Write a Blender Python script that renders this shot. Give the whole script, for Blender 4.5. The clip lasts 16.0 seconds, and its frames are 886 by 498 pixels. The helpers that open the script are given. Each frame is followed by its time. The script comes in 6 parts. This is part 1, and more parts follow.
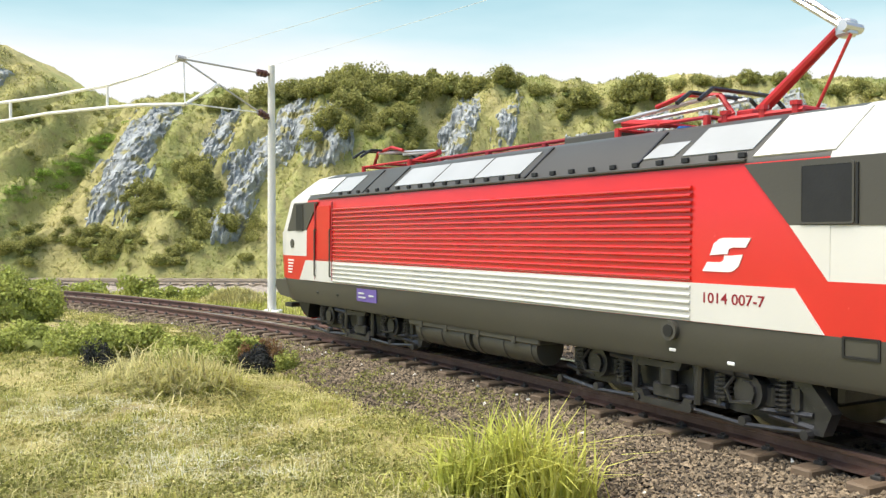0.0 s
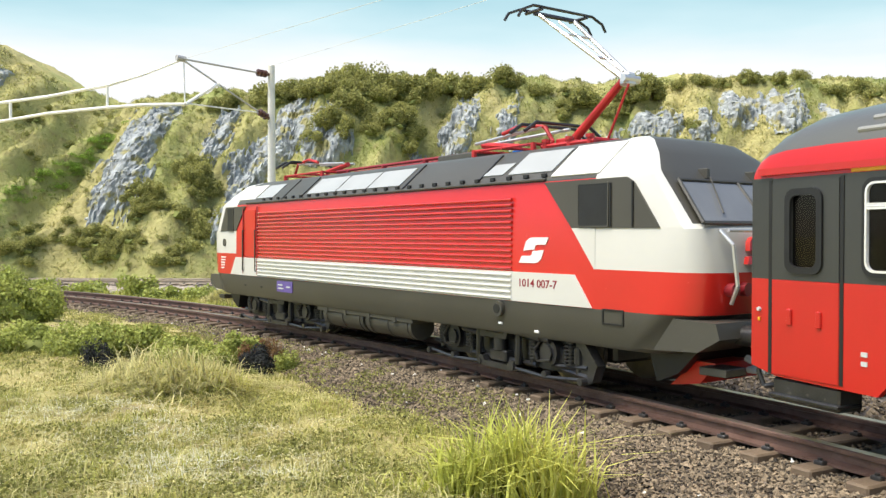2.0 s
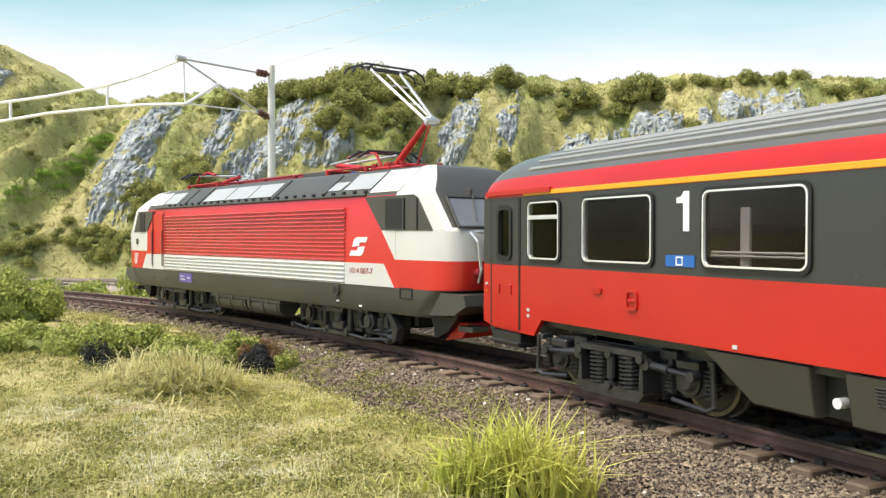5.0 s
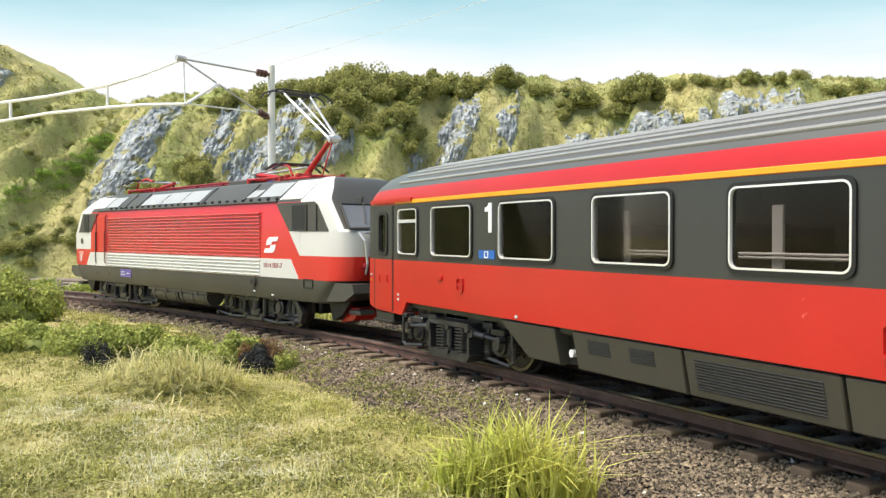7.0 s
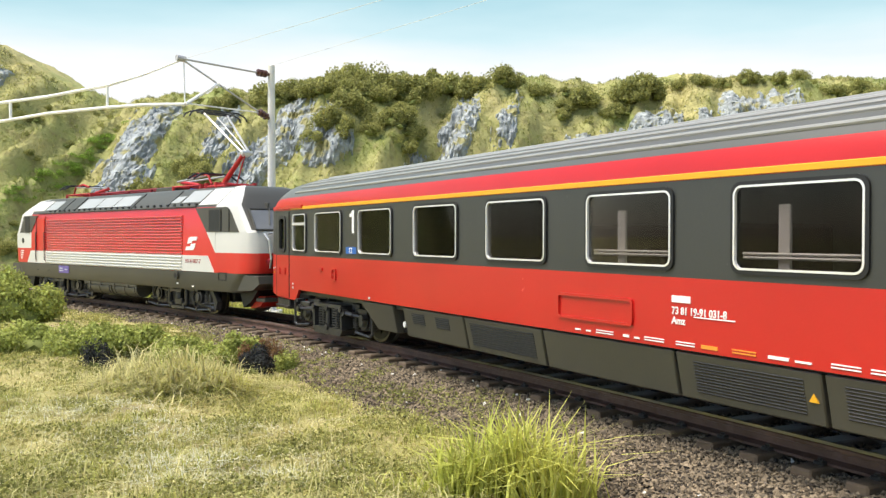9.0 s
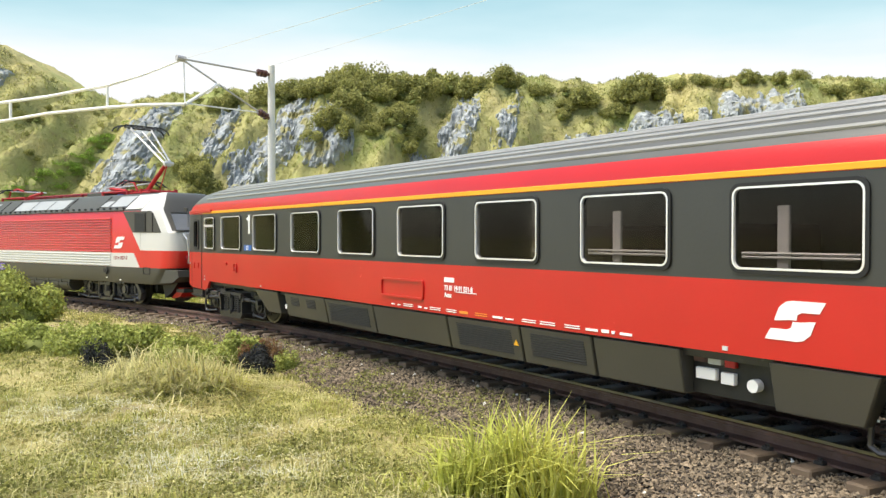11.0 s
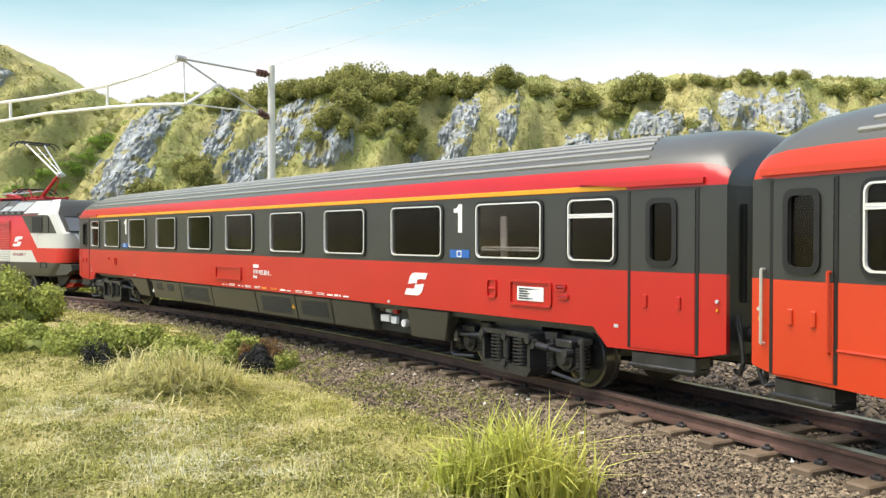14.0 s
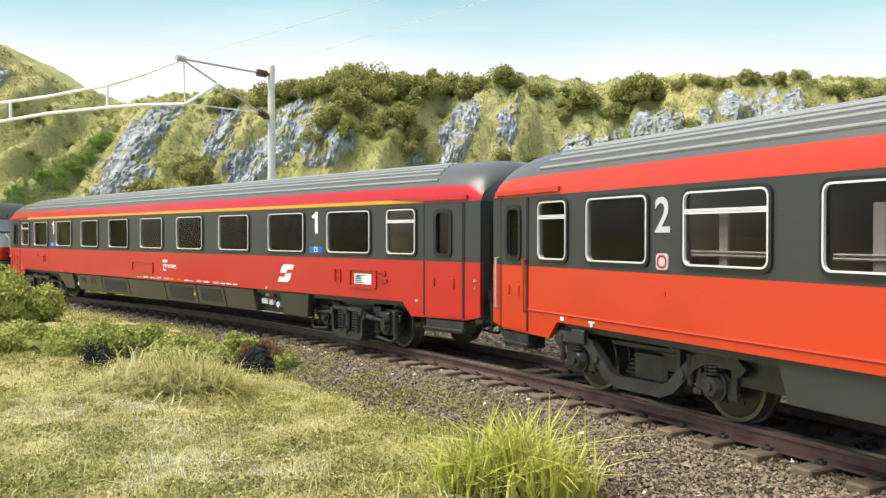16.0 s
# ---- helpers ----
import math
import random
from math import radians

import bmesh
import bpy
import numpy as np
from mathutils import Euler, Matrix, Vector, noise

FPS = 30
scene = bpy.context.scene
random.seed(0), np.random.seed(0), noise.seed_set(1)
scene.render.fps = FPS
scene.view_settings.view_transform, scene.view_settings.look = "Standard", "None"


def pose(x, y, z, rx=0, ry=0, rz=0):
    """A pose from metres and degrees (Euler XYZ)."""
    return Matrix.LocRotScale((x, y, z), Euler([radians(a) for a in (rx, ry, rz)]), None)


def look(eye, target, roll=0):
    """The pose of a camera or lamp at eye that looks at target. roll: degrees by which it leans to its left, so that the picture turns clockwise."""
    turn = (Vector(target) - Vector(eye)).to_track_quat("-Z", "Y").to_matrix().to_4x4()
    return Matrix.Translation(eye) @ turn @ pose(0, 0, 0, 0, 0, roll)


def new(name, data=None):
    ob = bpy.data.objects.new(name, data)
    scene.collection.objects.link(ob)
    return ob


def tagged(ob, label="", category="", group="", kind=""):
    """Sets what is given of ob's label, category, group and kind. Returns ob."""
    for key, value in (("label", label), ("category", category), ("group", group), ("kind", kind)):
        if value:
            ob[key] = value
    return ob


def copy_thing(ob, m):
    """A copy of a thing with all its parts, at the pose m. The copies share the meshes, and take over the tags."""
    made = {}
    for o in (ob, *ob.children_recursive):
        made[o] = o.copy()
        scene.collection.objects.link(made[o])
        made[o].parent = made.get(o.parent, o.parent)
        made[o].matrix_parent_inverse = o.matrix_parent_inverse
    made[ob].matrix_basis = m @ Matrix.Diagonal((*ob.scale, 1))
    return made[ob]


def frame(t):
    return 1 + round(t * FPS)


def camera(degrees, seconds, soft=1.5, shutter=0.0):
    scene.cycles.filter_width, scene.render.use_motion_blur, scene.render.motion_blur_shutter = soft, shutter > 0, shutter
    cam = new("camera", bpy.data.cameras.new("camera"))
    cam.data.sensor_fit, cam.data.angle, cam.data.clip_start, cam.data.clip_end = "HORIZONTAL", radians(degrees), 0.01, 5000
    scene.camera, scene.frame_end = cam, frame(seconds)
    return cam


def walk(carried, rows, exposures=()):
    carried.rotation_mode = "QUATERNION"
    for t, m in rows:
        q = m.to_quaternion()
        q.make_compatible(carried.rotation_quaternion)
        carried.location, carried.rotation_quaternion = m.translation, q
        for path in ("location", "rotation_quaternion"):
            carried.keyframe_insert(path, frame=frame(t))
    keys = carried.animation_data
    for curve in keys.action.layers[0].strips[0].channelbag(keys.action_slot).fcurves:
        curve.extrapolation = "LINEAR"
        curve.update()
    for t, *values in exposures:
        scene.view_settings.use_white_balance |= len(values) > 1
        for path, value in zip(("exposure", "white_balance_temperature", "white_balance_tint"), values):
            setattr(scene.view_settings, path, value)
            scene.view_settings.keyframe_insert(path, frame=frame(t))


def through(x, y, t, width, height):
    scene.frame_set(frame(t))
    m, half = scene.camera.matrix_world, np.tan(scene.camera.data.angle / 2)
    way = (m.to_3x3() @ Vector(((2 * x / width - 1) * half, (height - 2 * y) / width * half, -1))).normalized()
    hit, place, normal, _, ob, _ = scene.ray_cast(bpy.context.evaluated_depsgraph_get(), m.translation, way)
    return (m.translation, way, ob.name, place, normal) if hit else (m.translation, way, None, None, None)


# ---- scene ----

# A model railway at 1:87. Sizes below are in metres of the full-size original; S brings them to the model.
S = 1 / 87.0

# ---- camera ----
EYE_H = 2.203
PITCH = math.degrees(0.01451)
cam = camera(54.24, 16.0, soft=1.4)
EYE = pose(0, 0, EYE_H * S, 90 - PITCH, 0, 0) @ pose(0, 0, 0, 0, 0, 0.041)
walk(cam, [(0.0, EYE), (16.0, EYE)], exposures=[(0.0, 0.42), (16.0, 0.42)])

# ---- light ----
SUN_DIR = Vector((-0.40, -0.15, 0.90)).normalized()
world = bpy.data.worlds.new("daylight")
scene.world = world
world.use_nodes = True
wn = world.node_tree
sky = wn.nodes.new("ShaderNodeTexSky")
sky.sky_type, sky.sun_disc = "NISHITA", False
sky.sun_elevation = math.asin(SUN_DIR.z)
sky.sun_rotation = math.atan2(SUN_DIR.x, SUN_DIR.y)
wn.links.new(sky.outputs[0], wn.nodes["Background"].inputs[0])
wn.nodes["Background"].inputs[1].default_value = 0.15
sun = new("sun", bpy.data.lights.new("sun", "SUN"))
sun.data.energy, sun.data.angle, sun.data.color = 5.0, radians(46), (1.0, 0.93, 0.82)
sun.matrix_basis = look(SUN_DIR * 5, (0, 0, 0))

# ---- the line of the main track ----
KNOTS = (-35.0, -15.0, 0.0, 12.0, 25.0, 40.0)
BENDS = (0.01804, -0.00856, -0.01319, -0.01252, -0.0176, -0.01785)
STEP = 0.25
LINE_S = np.arange(-90, 110, STEP)
_phi = np.cumsum(np.interp(LINE_S, KNOTS, BENDS)) * STEP
LINE_A = _phi - np.interp(0, LINE_S, _phi) + 0.97363
_x = -np.cumsum(np.cos(LINE_A)) * STEP
_y = np.cumsum(np.sin(LINE_A)) * STEP
LINE_X = _x - np.interp(0, LINE_S, _x)
LINE_Y = _y - np.interp(0, LINE_S, _y) + 17.4626


def line_at(s, side=0.0):
    """A place on the main track; side: metres towards the viewer's side."""
    x, y, a = (np.interp(s, LINE_S, v) for v in (LINE_X, LINE_Y, LINE_A))
    return Vector((x - side * math.sin(a), y - side * math.cos(a))), a


RUN_T = (0.0, 0.5, 1.0, 1.5, 2.0, 2.5, 3.0, 3.5, 4.0, 6.5, 7.0, 7.5, 8.0, 8.5, 9.0, 11.5, 12.0, 12.5, 13.0, 13.5, 14.0, 14.5, 15.0, 15.5, 16.0)
RUN_S = (-2.65, -1.71, -0.785, 0.14, 1.07, 2.0, 2.93, 3.86, 4.80, 9.78, 10.90, 12.04, 13.19, 14.36, 15.57, 21.85, 23.13, 24.44, 25.78, 27.14, 28.50, 29.86, 31.22, 32.59, 33.97)


def run(t):
    """How far the train has gone at t seconds."""
    i = max(0, min(len(RUN_T) - 2, int(np.searchsorted(RUN_T, t, side="right")) - 1))
    slope = lambda j: ((RUN_S[min(j + 1, len(RUN_T) - 1)] - RUN_S[max(j - 1, 0)])
                       / (RUN_T[min(j + 1, len(RUN_T) - 1)] - RUN_T[max(j - 1, 0)]))
    d = RUN_T[i + 1] - RUN_T[i]
    k = (t - RUN_T[i]) / d
    return ((2 * k**3 - 3 * k**2 + 1) * RUN_S[i] + (k**3 - 2 * k**2 + k) * d * slope(i)
            + (3 * k**2 - 2 * k**3) * RUN_S[i + 1] + (k**3 - k**2) * d * slope(i + 1))


# ---- materials ----
def mat(name, color, rough=0.5, metal=0.0, var=0.12, scale=3.0, bump=0.0, bump_scale=40.0, dark=None, depth=0.02, spots=None, coat=0.0, rand=0.0, island=0.0):
    """A surface with two scales of variation; scales count per metre of the original."""
    m = bpy.data.materials.new(name)
    m.use_nodes = True
    n, l = m.node_tree.nodes, m.node_tree.links
    p = n["Principled BSDF"]
    p.inputs["Roughness"].default_value, p.inputs["Metallic"].default_value = rough, metal
    p.inputs["Coat Weight"].default_value = coat
    co = n.new("ShaderNodeTexCoord")
    big = n.new("ShaderNodeTexNoise")
    big.inputs["Scale"].default_value, big.inputs["Detail"].default_value = scale * 87, 6
    l.new(co.outputs["Object"], big.inputs["Vector"])
    mix = n.new("ShaderNodeMix")
    mix.data_type = "RGBA"
    c2 = dark or tuple(c * (1 - 2 * var) for c in color)
    mix.inputs[6].default_value, mix.inputs[7].default_value = (*color, 1), (*c2, 1)
    ramp = n.new("ShaderNodeMapRange")
    ramp.inputs[1].default_value, ramp.inputs[2].default_value = 0.35, 0.68
    l.new(big.outputs[0], ramp.inputs[0])
    l.new(ramp.outputs[0], mix.inputs[0])
    out = mix.outputs[2]
    if spots:
        colour2, sc, lo, hi = spots
        fine = n.new("ShaderNodeTexNoise")
        fine.inputs["Scale"].default_value, fine.inputs["Detail"].default_value = sc * 87, 8
        l.new(co.outputs["Object"], fine.inputs["Vector"])
        r2 = n.new("ShaderNodeMapRange")
        r2.inputs[1].default_value, r2.inputs[2].default_value = lo, hi
        l.new(fine.outputs[0], r2.inputs[0])
        mix2 = n.new("ShaderNodeMix")
        mix2.data_type = "RGBA"
        l.new(r2.outputs[0], mix2.inputs[0])
        l.new(out, mix2.inputs[6])
        mix2.inputs[7].default_value = (*colour2, 1)
        out = mix2.outputs[2]
    if rand or island:
        info = n.new("ShaderNodeObjectInfo" if rand else "ShaderNodeNewGeometry")
        hsv = n.new("ShaderNodeHueSaturation")
        r3 = n.new("ShaderNodeMapRange")
        amount = rand or island
        r3.inputs[3].default_value, r3.inputs[4].default_value = 1 - amount, 1 + amount
        l.new(info.outputs["Random" if rand else "Random Per Island"], r3.inputs[0])
        l.new(r3.outputs[0], hsv.inputs["Value"])
        l.new(out, hsv.inputs["Color"])
        out = hsv.outputs[0]
    l.new(out, p.inputs["Base Color"])
    if bump:
        fine = n.new("ShaderNodeTexNoise")
        fine.inputs["Scale"].default_value, fine.inputs["Detail"].default_value = bump_scale * 87, 5
        l.new(co.outputs["Object"], fine.inputs["Vector"])
        b = n.new("ShaderNodeBump")
        b.inputs["Strength"].default_value, b.inputs["Distance"].default_value = bump, depth * S
        l.new(fine.outputs[0], b.inputs["Height"])
        l.new(b.outputs[0], p.inputs["Normal"])
    return m


M = {
    "red": mat("traffic_red_paint", (0.58, 0.022, 0.014), 0.30, var=0.05, scale=0.8, coat=0.12, bump=0.05, bump_scale=25, spots=((0.75, 0.13, 0.10), 9, 0.72, 0.80)),
    "rib_red": mat("glossy_louvre_red", (0.60, 0.022, 0.014), 0.24, var=0.05, scale=0.8, coat=1.0),
    "rib_white": mat("glossy_louvre_white", (0.60, 0.595, 0.545), 0.14, var=0.03, coat=1.0),
    "blood_red": mat("coach_red_paint", (0.48, 0.015, 0.011), 0.30, var=0.05, scale=0.7, coat=0.12, bump=0.05, bump_scale=25, spots=((0.72, 0.14, 0.11), 8, 0.74, 0.82)),
    "orange_red": mat("orange_red_paint", (0.56, 0.042, 0.010), 0.32, var=0.05, scale=0.7, coat=0.12, bump=0.05, bump_scale=25, spots=((0.78, 0.18, 0.12), 8, 0.74, 0.82)),
    "white": mat("cream_white_paint", (0.60, 0.595, 0.545), 0.4, var=0.03, scale=0.9, bump=0.05, bump_scale=25),
    "grey": mat("umber_grey_paint", (0.064, 0.061, 0.049), 0.42, var=0.06, scale=0.9, bump=0.08, bump_scale=25),
    "anthracite": mat("anthracite_paint", (0.038, 0.040, 0.036), 0.42, var=0.06, scale=0.8, coat=0.1, bump=0.06, bump_scale=25, spots=((0.13, 0.13, 0.12), 9, 0.72, 0.82)),
    "roof": mat("grey_roof_paint", (0.105, 0.106, 0.094), 0.30, var=0.06, scale=0.6, bump=0.06, bump_scale=20, spots=((0.3, 0.3, 0.28), 7, 0.72, 0.82)),
    # roof ribs: their bright highlight is put into the colour, paler than the roof
    "rib": mat("highlit_roof_rib", (0.30, 0.30, 0.28), 0.3, var=0.05),
    "panel": mat("pale_grey_panel", (0.36, 0.375, 0.37), 0.4, var=0.05, scale=1.2),
    "yellow": mat("yellow_stripe", (0.72, 0.36, 0.015), 0.4, var=0.04),
    "black": mat("black_plastic", (0.012, 0.012, 0.012), 0.45, var=0.2, scale=4, bump=0.1),
    "under": mat("dark_underframe_plastic", (0.036, 0.036, 0.036), 0.30, var=0.25, scale=3, bump=0.15, spots=((0.10, 0.095, 0.085), 14, 0.62, 0.78)),
    "chrome": mat("bright_metal_rim", (0.84, 0.84, 0.83), 0.25, 0.45, var=0.04),
    "steel": mat("blank_wheel_steel", (0.26, 0.24, 0.21), 0.3, 0.85, var=0.2),
    "silver": mat("silver_arm", (0.66, 0.66, 0.64), 0.32, 0.6, var=0.06),
    "pan_red": mat("insulator_red", (0.50, 0.022, 0.022), 0.42, var=0.1, scale=5),
    "blue": mat("blue_sign", (0.02, 0.12, 0.42), 0.4, var=0.05),
    "purple": mat("violet_plate", (0.13, 0.09, 0.32), 0.4, var=0.05),
    "print_white": mat("white_print", (0.80, 0.80, 0.78), 0.5, var=0.02),
    "print_grey": mat("grey_print", (0.52, 0.54, 0.53), 0.5, var=0.03),
    "print_orange": mat("orange_print", (0.80, 0.28, 0.03), 0.5, var=0.03),
    "print_dark": mat("dark_red_print", (0.26, 0.012, 0.02), 0.5, var=0.05),
    "interior": mat("grey_interior", (0.46, 0.43, 0.40), 0.6, var=0.1, scale=2),
    "seat": mat("dark_seat", (0.13, 0.07, 0.065), 0.7, var=0.2, scale=3),
    "rail": mat("rusty_rail", (0.175, 0.105, 0.082), 0.5, 0.25, var=0.2, scale=2.5, bump=0.2, spots=((0.10, 0.05, 0.035), 12, 0.5, 0.75)),
    "railtop": mat("worn_rail_head", (0.50, 0.44, 0.40), 0.28, 0.85, var=0.15, scale=4),
    "sleeper": mat("brown_sleeper", (0.19, 0.135, 0.085), 0.75, var=0.2, scale=3, bump=0.4, bump_scale=30, rand=0.25),
    "stone": mat("ballast_stone", (0.185, 0.143, 0.092), 0.85, var=0.1, scale=4, island=0.9),
    "bed": mat("ballast_bed", (0.10, 0.078, 0.06), 0.9, var=0.3, scale=6, bump=0.9, bump_scale=14, depth=0.05, spots=((0.22, 0.18, 0.145), 16, 0.5, 0.7)),
    "pale_bed": mat("pale_ballast_bed", (0.36, 0.31, 0.25), 0.9, var=0.2, scale=4, bump=0.9, bump_scale=12),
    "pale_rail": mat("pale_dusty_rail", (0.46, 0.38, 0.29), 0.7, var=0.15, scale=3),
    "pale_sleeper": mat("pale_dusty_sleeper", (0.40, 0.33, 0.25), 0.85, var=0.2, scale=3, rand=0.2),
    "mast": mat("pale_concrete_mast", (0.74, 0.735, 0.67), 0.6, var=0.05, scale=2),
    "wire": mat("white_painted_wire", (0.86, 0.86, 0.82), 0.5, var=0.03),
    "thin_wire": mat("grey_wire", (0.42, 0.42, 0.42), 0.5, var=0.05),
    "insulator": mat("brown_insulator", (0.11, 0.045, 0.035), 0.35, var=0.1),
}


def leafy(name, c1, c2, spread, scale=1.3, through=0.35):
    """Thin leaves and blades: light also comes through them."""
    m = mat(name, c1, 0.8, scale=scale, dark=c2, island=spread)
    n, l = m.node_tree.nodes, m.node_tree.links
    p = n["Principled BSDF"]
    tr, mx = n.new("ShaderNodeBsdfTranslucent"), n.new("ShaderNodeMixShader")
    l.new(p.inputs["Base Color"].links[0].from_socket, tr.inputs["Color"])
    mx.inputs[0].default_value = through
    l.new(p.outputs[0], mx.inputs[1])
    l.new(tr.outputs[0], mx.inputs[2])
    l.new(mx.outputs[0], n["Material Output"].inputs[0])
    return m


def glass(name, tint, share):
    m = bpy.data.materials.new(name)
    m.use_nodes = True
    n, l = m.node_tree.nodes, m.node_tree.links
    n.remove(n["Principled BSDF"])
    clear, gloss, mixer, fres = (n.new("ShaderNode" + k) for k in ("BsdfTransparent", "BsdfGlossy", "MixShader", "Fresnel"))
    clear.inputs[0].default_value = (*tint, 1)
    gloss.inputs["Roughness"].default_value = 0.03
    fres.inputs[0].default_value = share
    l.new(fres.outputs[0], mixer.inputs[0])
    l.new(clear.outputs[0], mixer.inputs[1])
    l.new(gloss.outputs[0], mixer.inputs[2])
    l.new(mixer.outputs[0], n["Material Output"].inputs[0])
    return m


M["glass"] = glass("tinted_glass", (0.55, 0.53, 0.53), 1.28)


# ---- mesh helpers ----
def box(bm, x0, x1, y0, y1, z0, z1, bevel=0.0):
    geo = bmesh.ops.create_cube(bm, size=1.0)["verts"]
    for v in geo:
        v.co = Vector((x0 + (v.co.x + 0.5) * (x1 - x0), y0 + (v.co.y + 0.5) * (y1 - y0), z0 + (v.co.z + 0.5) * (z1 - z0)))
    if bevel:
        edges = list({e for v in geo for e in v.link_edges})
        bmesh.ops.bevel(bm, geom=edges, offset=bevel, segments=1, affect="EDGES")


def rod(bm, p, q, r, n=10, r2=None):
    p, q = Vector(p), Vector(q)
    turn = (q - p).to_track_quat("Z", "Y").to_matrix()
    rings = []
    for c, rr in ((p, r), (q, r if r2 is None else r2)):
        rings.append([bm.verts.new(c + turn @ Vector((rr * math.cos(k * math.tau / n), rr * math.sin(k * math.tau / n), 0))) for k in range(n)])
    for k in range(n):
        bm.faces.new((rings[0][k], rings[0][(k + 1) % n], rings[1][(k + 1) % n], rings[1][k]))
    bm.faces.new(rings[0][::-1])
    bm.faces.new(rings[1])


def tube(bm, pts, r, n=6):
    for a, b in zip(pts, pts[1:]):
        rod(bm, a, b, r, n)


def prism(bm, outline, y0, y1):
    """An outline in x and z, pulled from y0 to y1."""
    a = [bm.verts.new((x, y0, z)) for x, z in outline]
    b = [bm.verts.new((x, y1, z)) for x, z in outline]
    n = len(a)
    f = [bm.faces.new(a), bm.faces.new(b[::-1])]
    f += [bm.faces.new((a[i], b[i], b[(i + 1) % n], a[(i + 1) % n])) for i in range(n)]
    bmesh.ops.recalc_face_normals(bm, faces=f)


def coil(bm, x, y, z0, z1, r, turns=5, wire=0.028):
    pts = [Vector((x + r * math.cos(k * math.tau / 8), y + r * math.sin(k * math.tau / 8), z0 + (z1 - z0) * k / (turns * 8))) for k in range(turns * 8 + 1)]
    tube(bm, pts, wire, 5)


def rounded(x0, x1, z0, z1, r, n=4):
    pts = []
    for cx, cz, a in ((x1 - r, z1 - r, 0), (x0 + r, z1 - r, 90), (x0 + r, z0 + r, 180), (x1 - r, z0 + r, 270)):
        pts += [(cx + r * math.cos(radians(a + 90 * k / n)), cz + r * math.sin(radians(a + 90 * k / n))) for k in range(n + 1)]
    return pts


def ring(bm, outer, inner, y0, y1):
    """A frame between two outlines with as many points."""
    vs = [[bm.verts.new((x, y, z)) for x, z in o] for o, y in ((outer, y0), (outer, y1), (inner, y1), (inner, y0))]
    n = len(outer)
    f = []
    for i in range(n):
        j = (i + 1) % n
        for a, b in ((0, 1), (1, 2), (2, 3)):
            f.append(bm.faces.new((vs[a][i], vs[a][j], vs[b][j], vs[b][i])))
    bmesh.ops.recalc_face_normals(bm, faces=f)


def finish(bm, name, *materials):
    bm.transform(Matrix.Scale(S, 4))
    me = bpy.data.meshes.new(name)
    bm.to_mesh(me)
    bm.free()
    for m in materials:
        me.materials.append(m)
    if len(me.polygons):
        me.polygons.foreach_set("use_smooth", [True] * len(me.polygons))
        me.set_sharp_from_angle(angle=radians(34))
    return me


def part(name, bm, material, parent, label=""):
    ms = material if isinstance(material, (list, tuple)) else (material,)
    ob = new(name, finish(bm, name, *ms))
    ob.parent = parent
    return tagged(ob, label)


def share(name, me, parent, x=0, y=0, z=0, rz=0):
    ob = new(name, me)
    ob.parent = parent
    ob.matrix_basis = pose(x * S, y * S, z * S, 0, 0, rz)
    return ob


def thing(name, label, category, group="", x=0, y=0, z=0, rz=0, kind=""):
    ob = new(name)
    ob.empty_display_size = 0.01
    ob.matrix_basis = pose(x * S, y * S, z * S, 0, 0, rz)
    return tagged(ob, label, category, group, kind)


def raw(name, verts, faces, material, smooth=False):
    me = bpy.data.meshes.new(name)
    me.from_pydata((np.asarray(verts, dtype=float) * S).tolist(), [], faces)
    me.materials.append(material)
    if smooth:
        me.polygons.foreach_set("use_smooth", [True] * len(me.polygons))
    return me


def letters(name, text, size, material, parent, x, y, z, side=1, label="", bold=0.0, squeeze=1.0):
    """Words on a side wall, read from outside; x: where the first letter starts."""
    cu = bpy.data.curves.new(name, "FONT")
    cu.body, cu.size, cu.extrude, cu.offset = text, size, 0.004, bold
    tmp = new(name, cu)
    me = bpy.data.meshes.new_from_object(tmp.evaluated_get(bpy.context.evaluated_depsgraph_get()))
    bpy.data.objects.remove(tmp)
    bpy.data.curves.remove(cu)
    m = Matrix(((-side * squeeze, 0, 0, x), (0, 0, side, y), (0, 1, 0, z), (0, 0, 0, 1)))
    me.transform(Matrix.Scale(S, 4) @ m)
    me.materials.clear()
    me.materials.append(material)
    ob = new(name, me)
    ob.parent = parent
    return tagged(ob, label)


def flat(name, outline, y, material, parent, label="", t=0.012):
    bm = bmesh.new()
    prism(bm, outline, y - math.copysign(0.01, y), y + math.copysign(t, y))
    return part(name, bm, material, parent, label)


def badge(x, z, w, h):
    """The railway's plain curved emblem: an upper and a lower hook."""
    sx = lambda a: x - a * w
    sz = lambda b: z + b * h
    upper = [(0.16, 0.48), (0.24, 0.82), (0.36, 0.97), (0.46, 1.0), (1.0, 1.0), (0.90, 0.72), (0.62, 0.72), (0.55, 0.66), (0.53, 0.52), (0.40, 0.52), (0.30, 0.50)]
    lower = [(0.84, 0.52), (0.76, 0.18), (0.64, 0.03), (0.54, 0.0), (0.0, 0.0), (0.10, 0.28), (0.38, 0.28), (0.45, 0.34), (0.47, 0.48), (0.60, 0.48), (0.70, 0.50)]
    return [[(sx(a), sz(b)) for a, b in o] for o in (upper, lower)]

# ---- ground ----
RIDGE_X = (-70, -45, -32, -28, -24.5, -21, -11.5, 2, 9, 15, 20, 24, 32, 50, 80)
RIDGE_Z = (18, 17.5, 16.0, 13.5, 12.1, 12.3, 12.6, 13.8, 13.5, 13.6, 13.3, 13.6, 13.0, 12.6, 12.2)


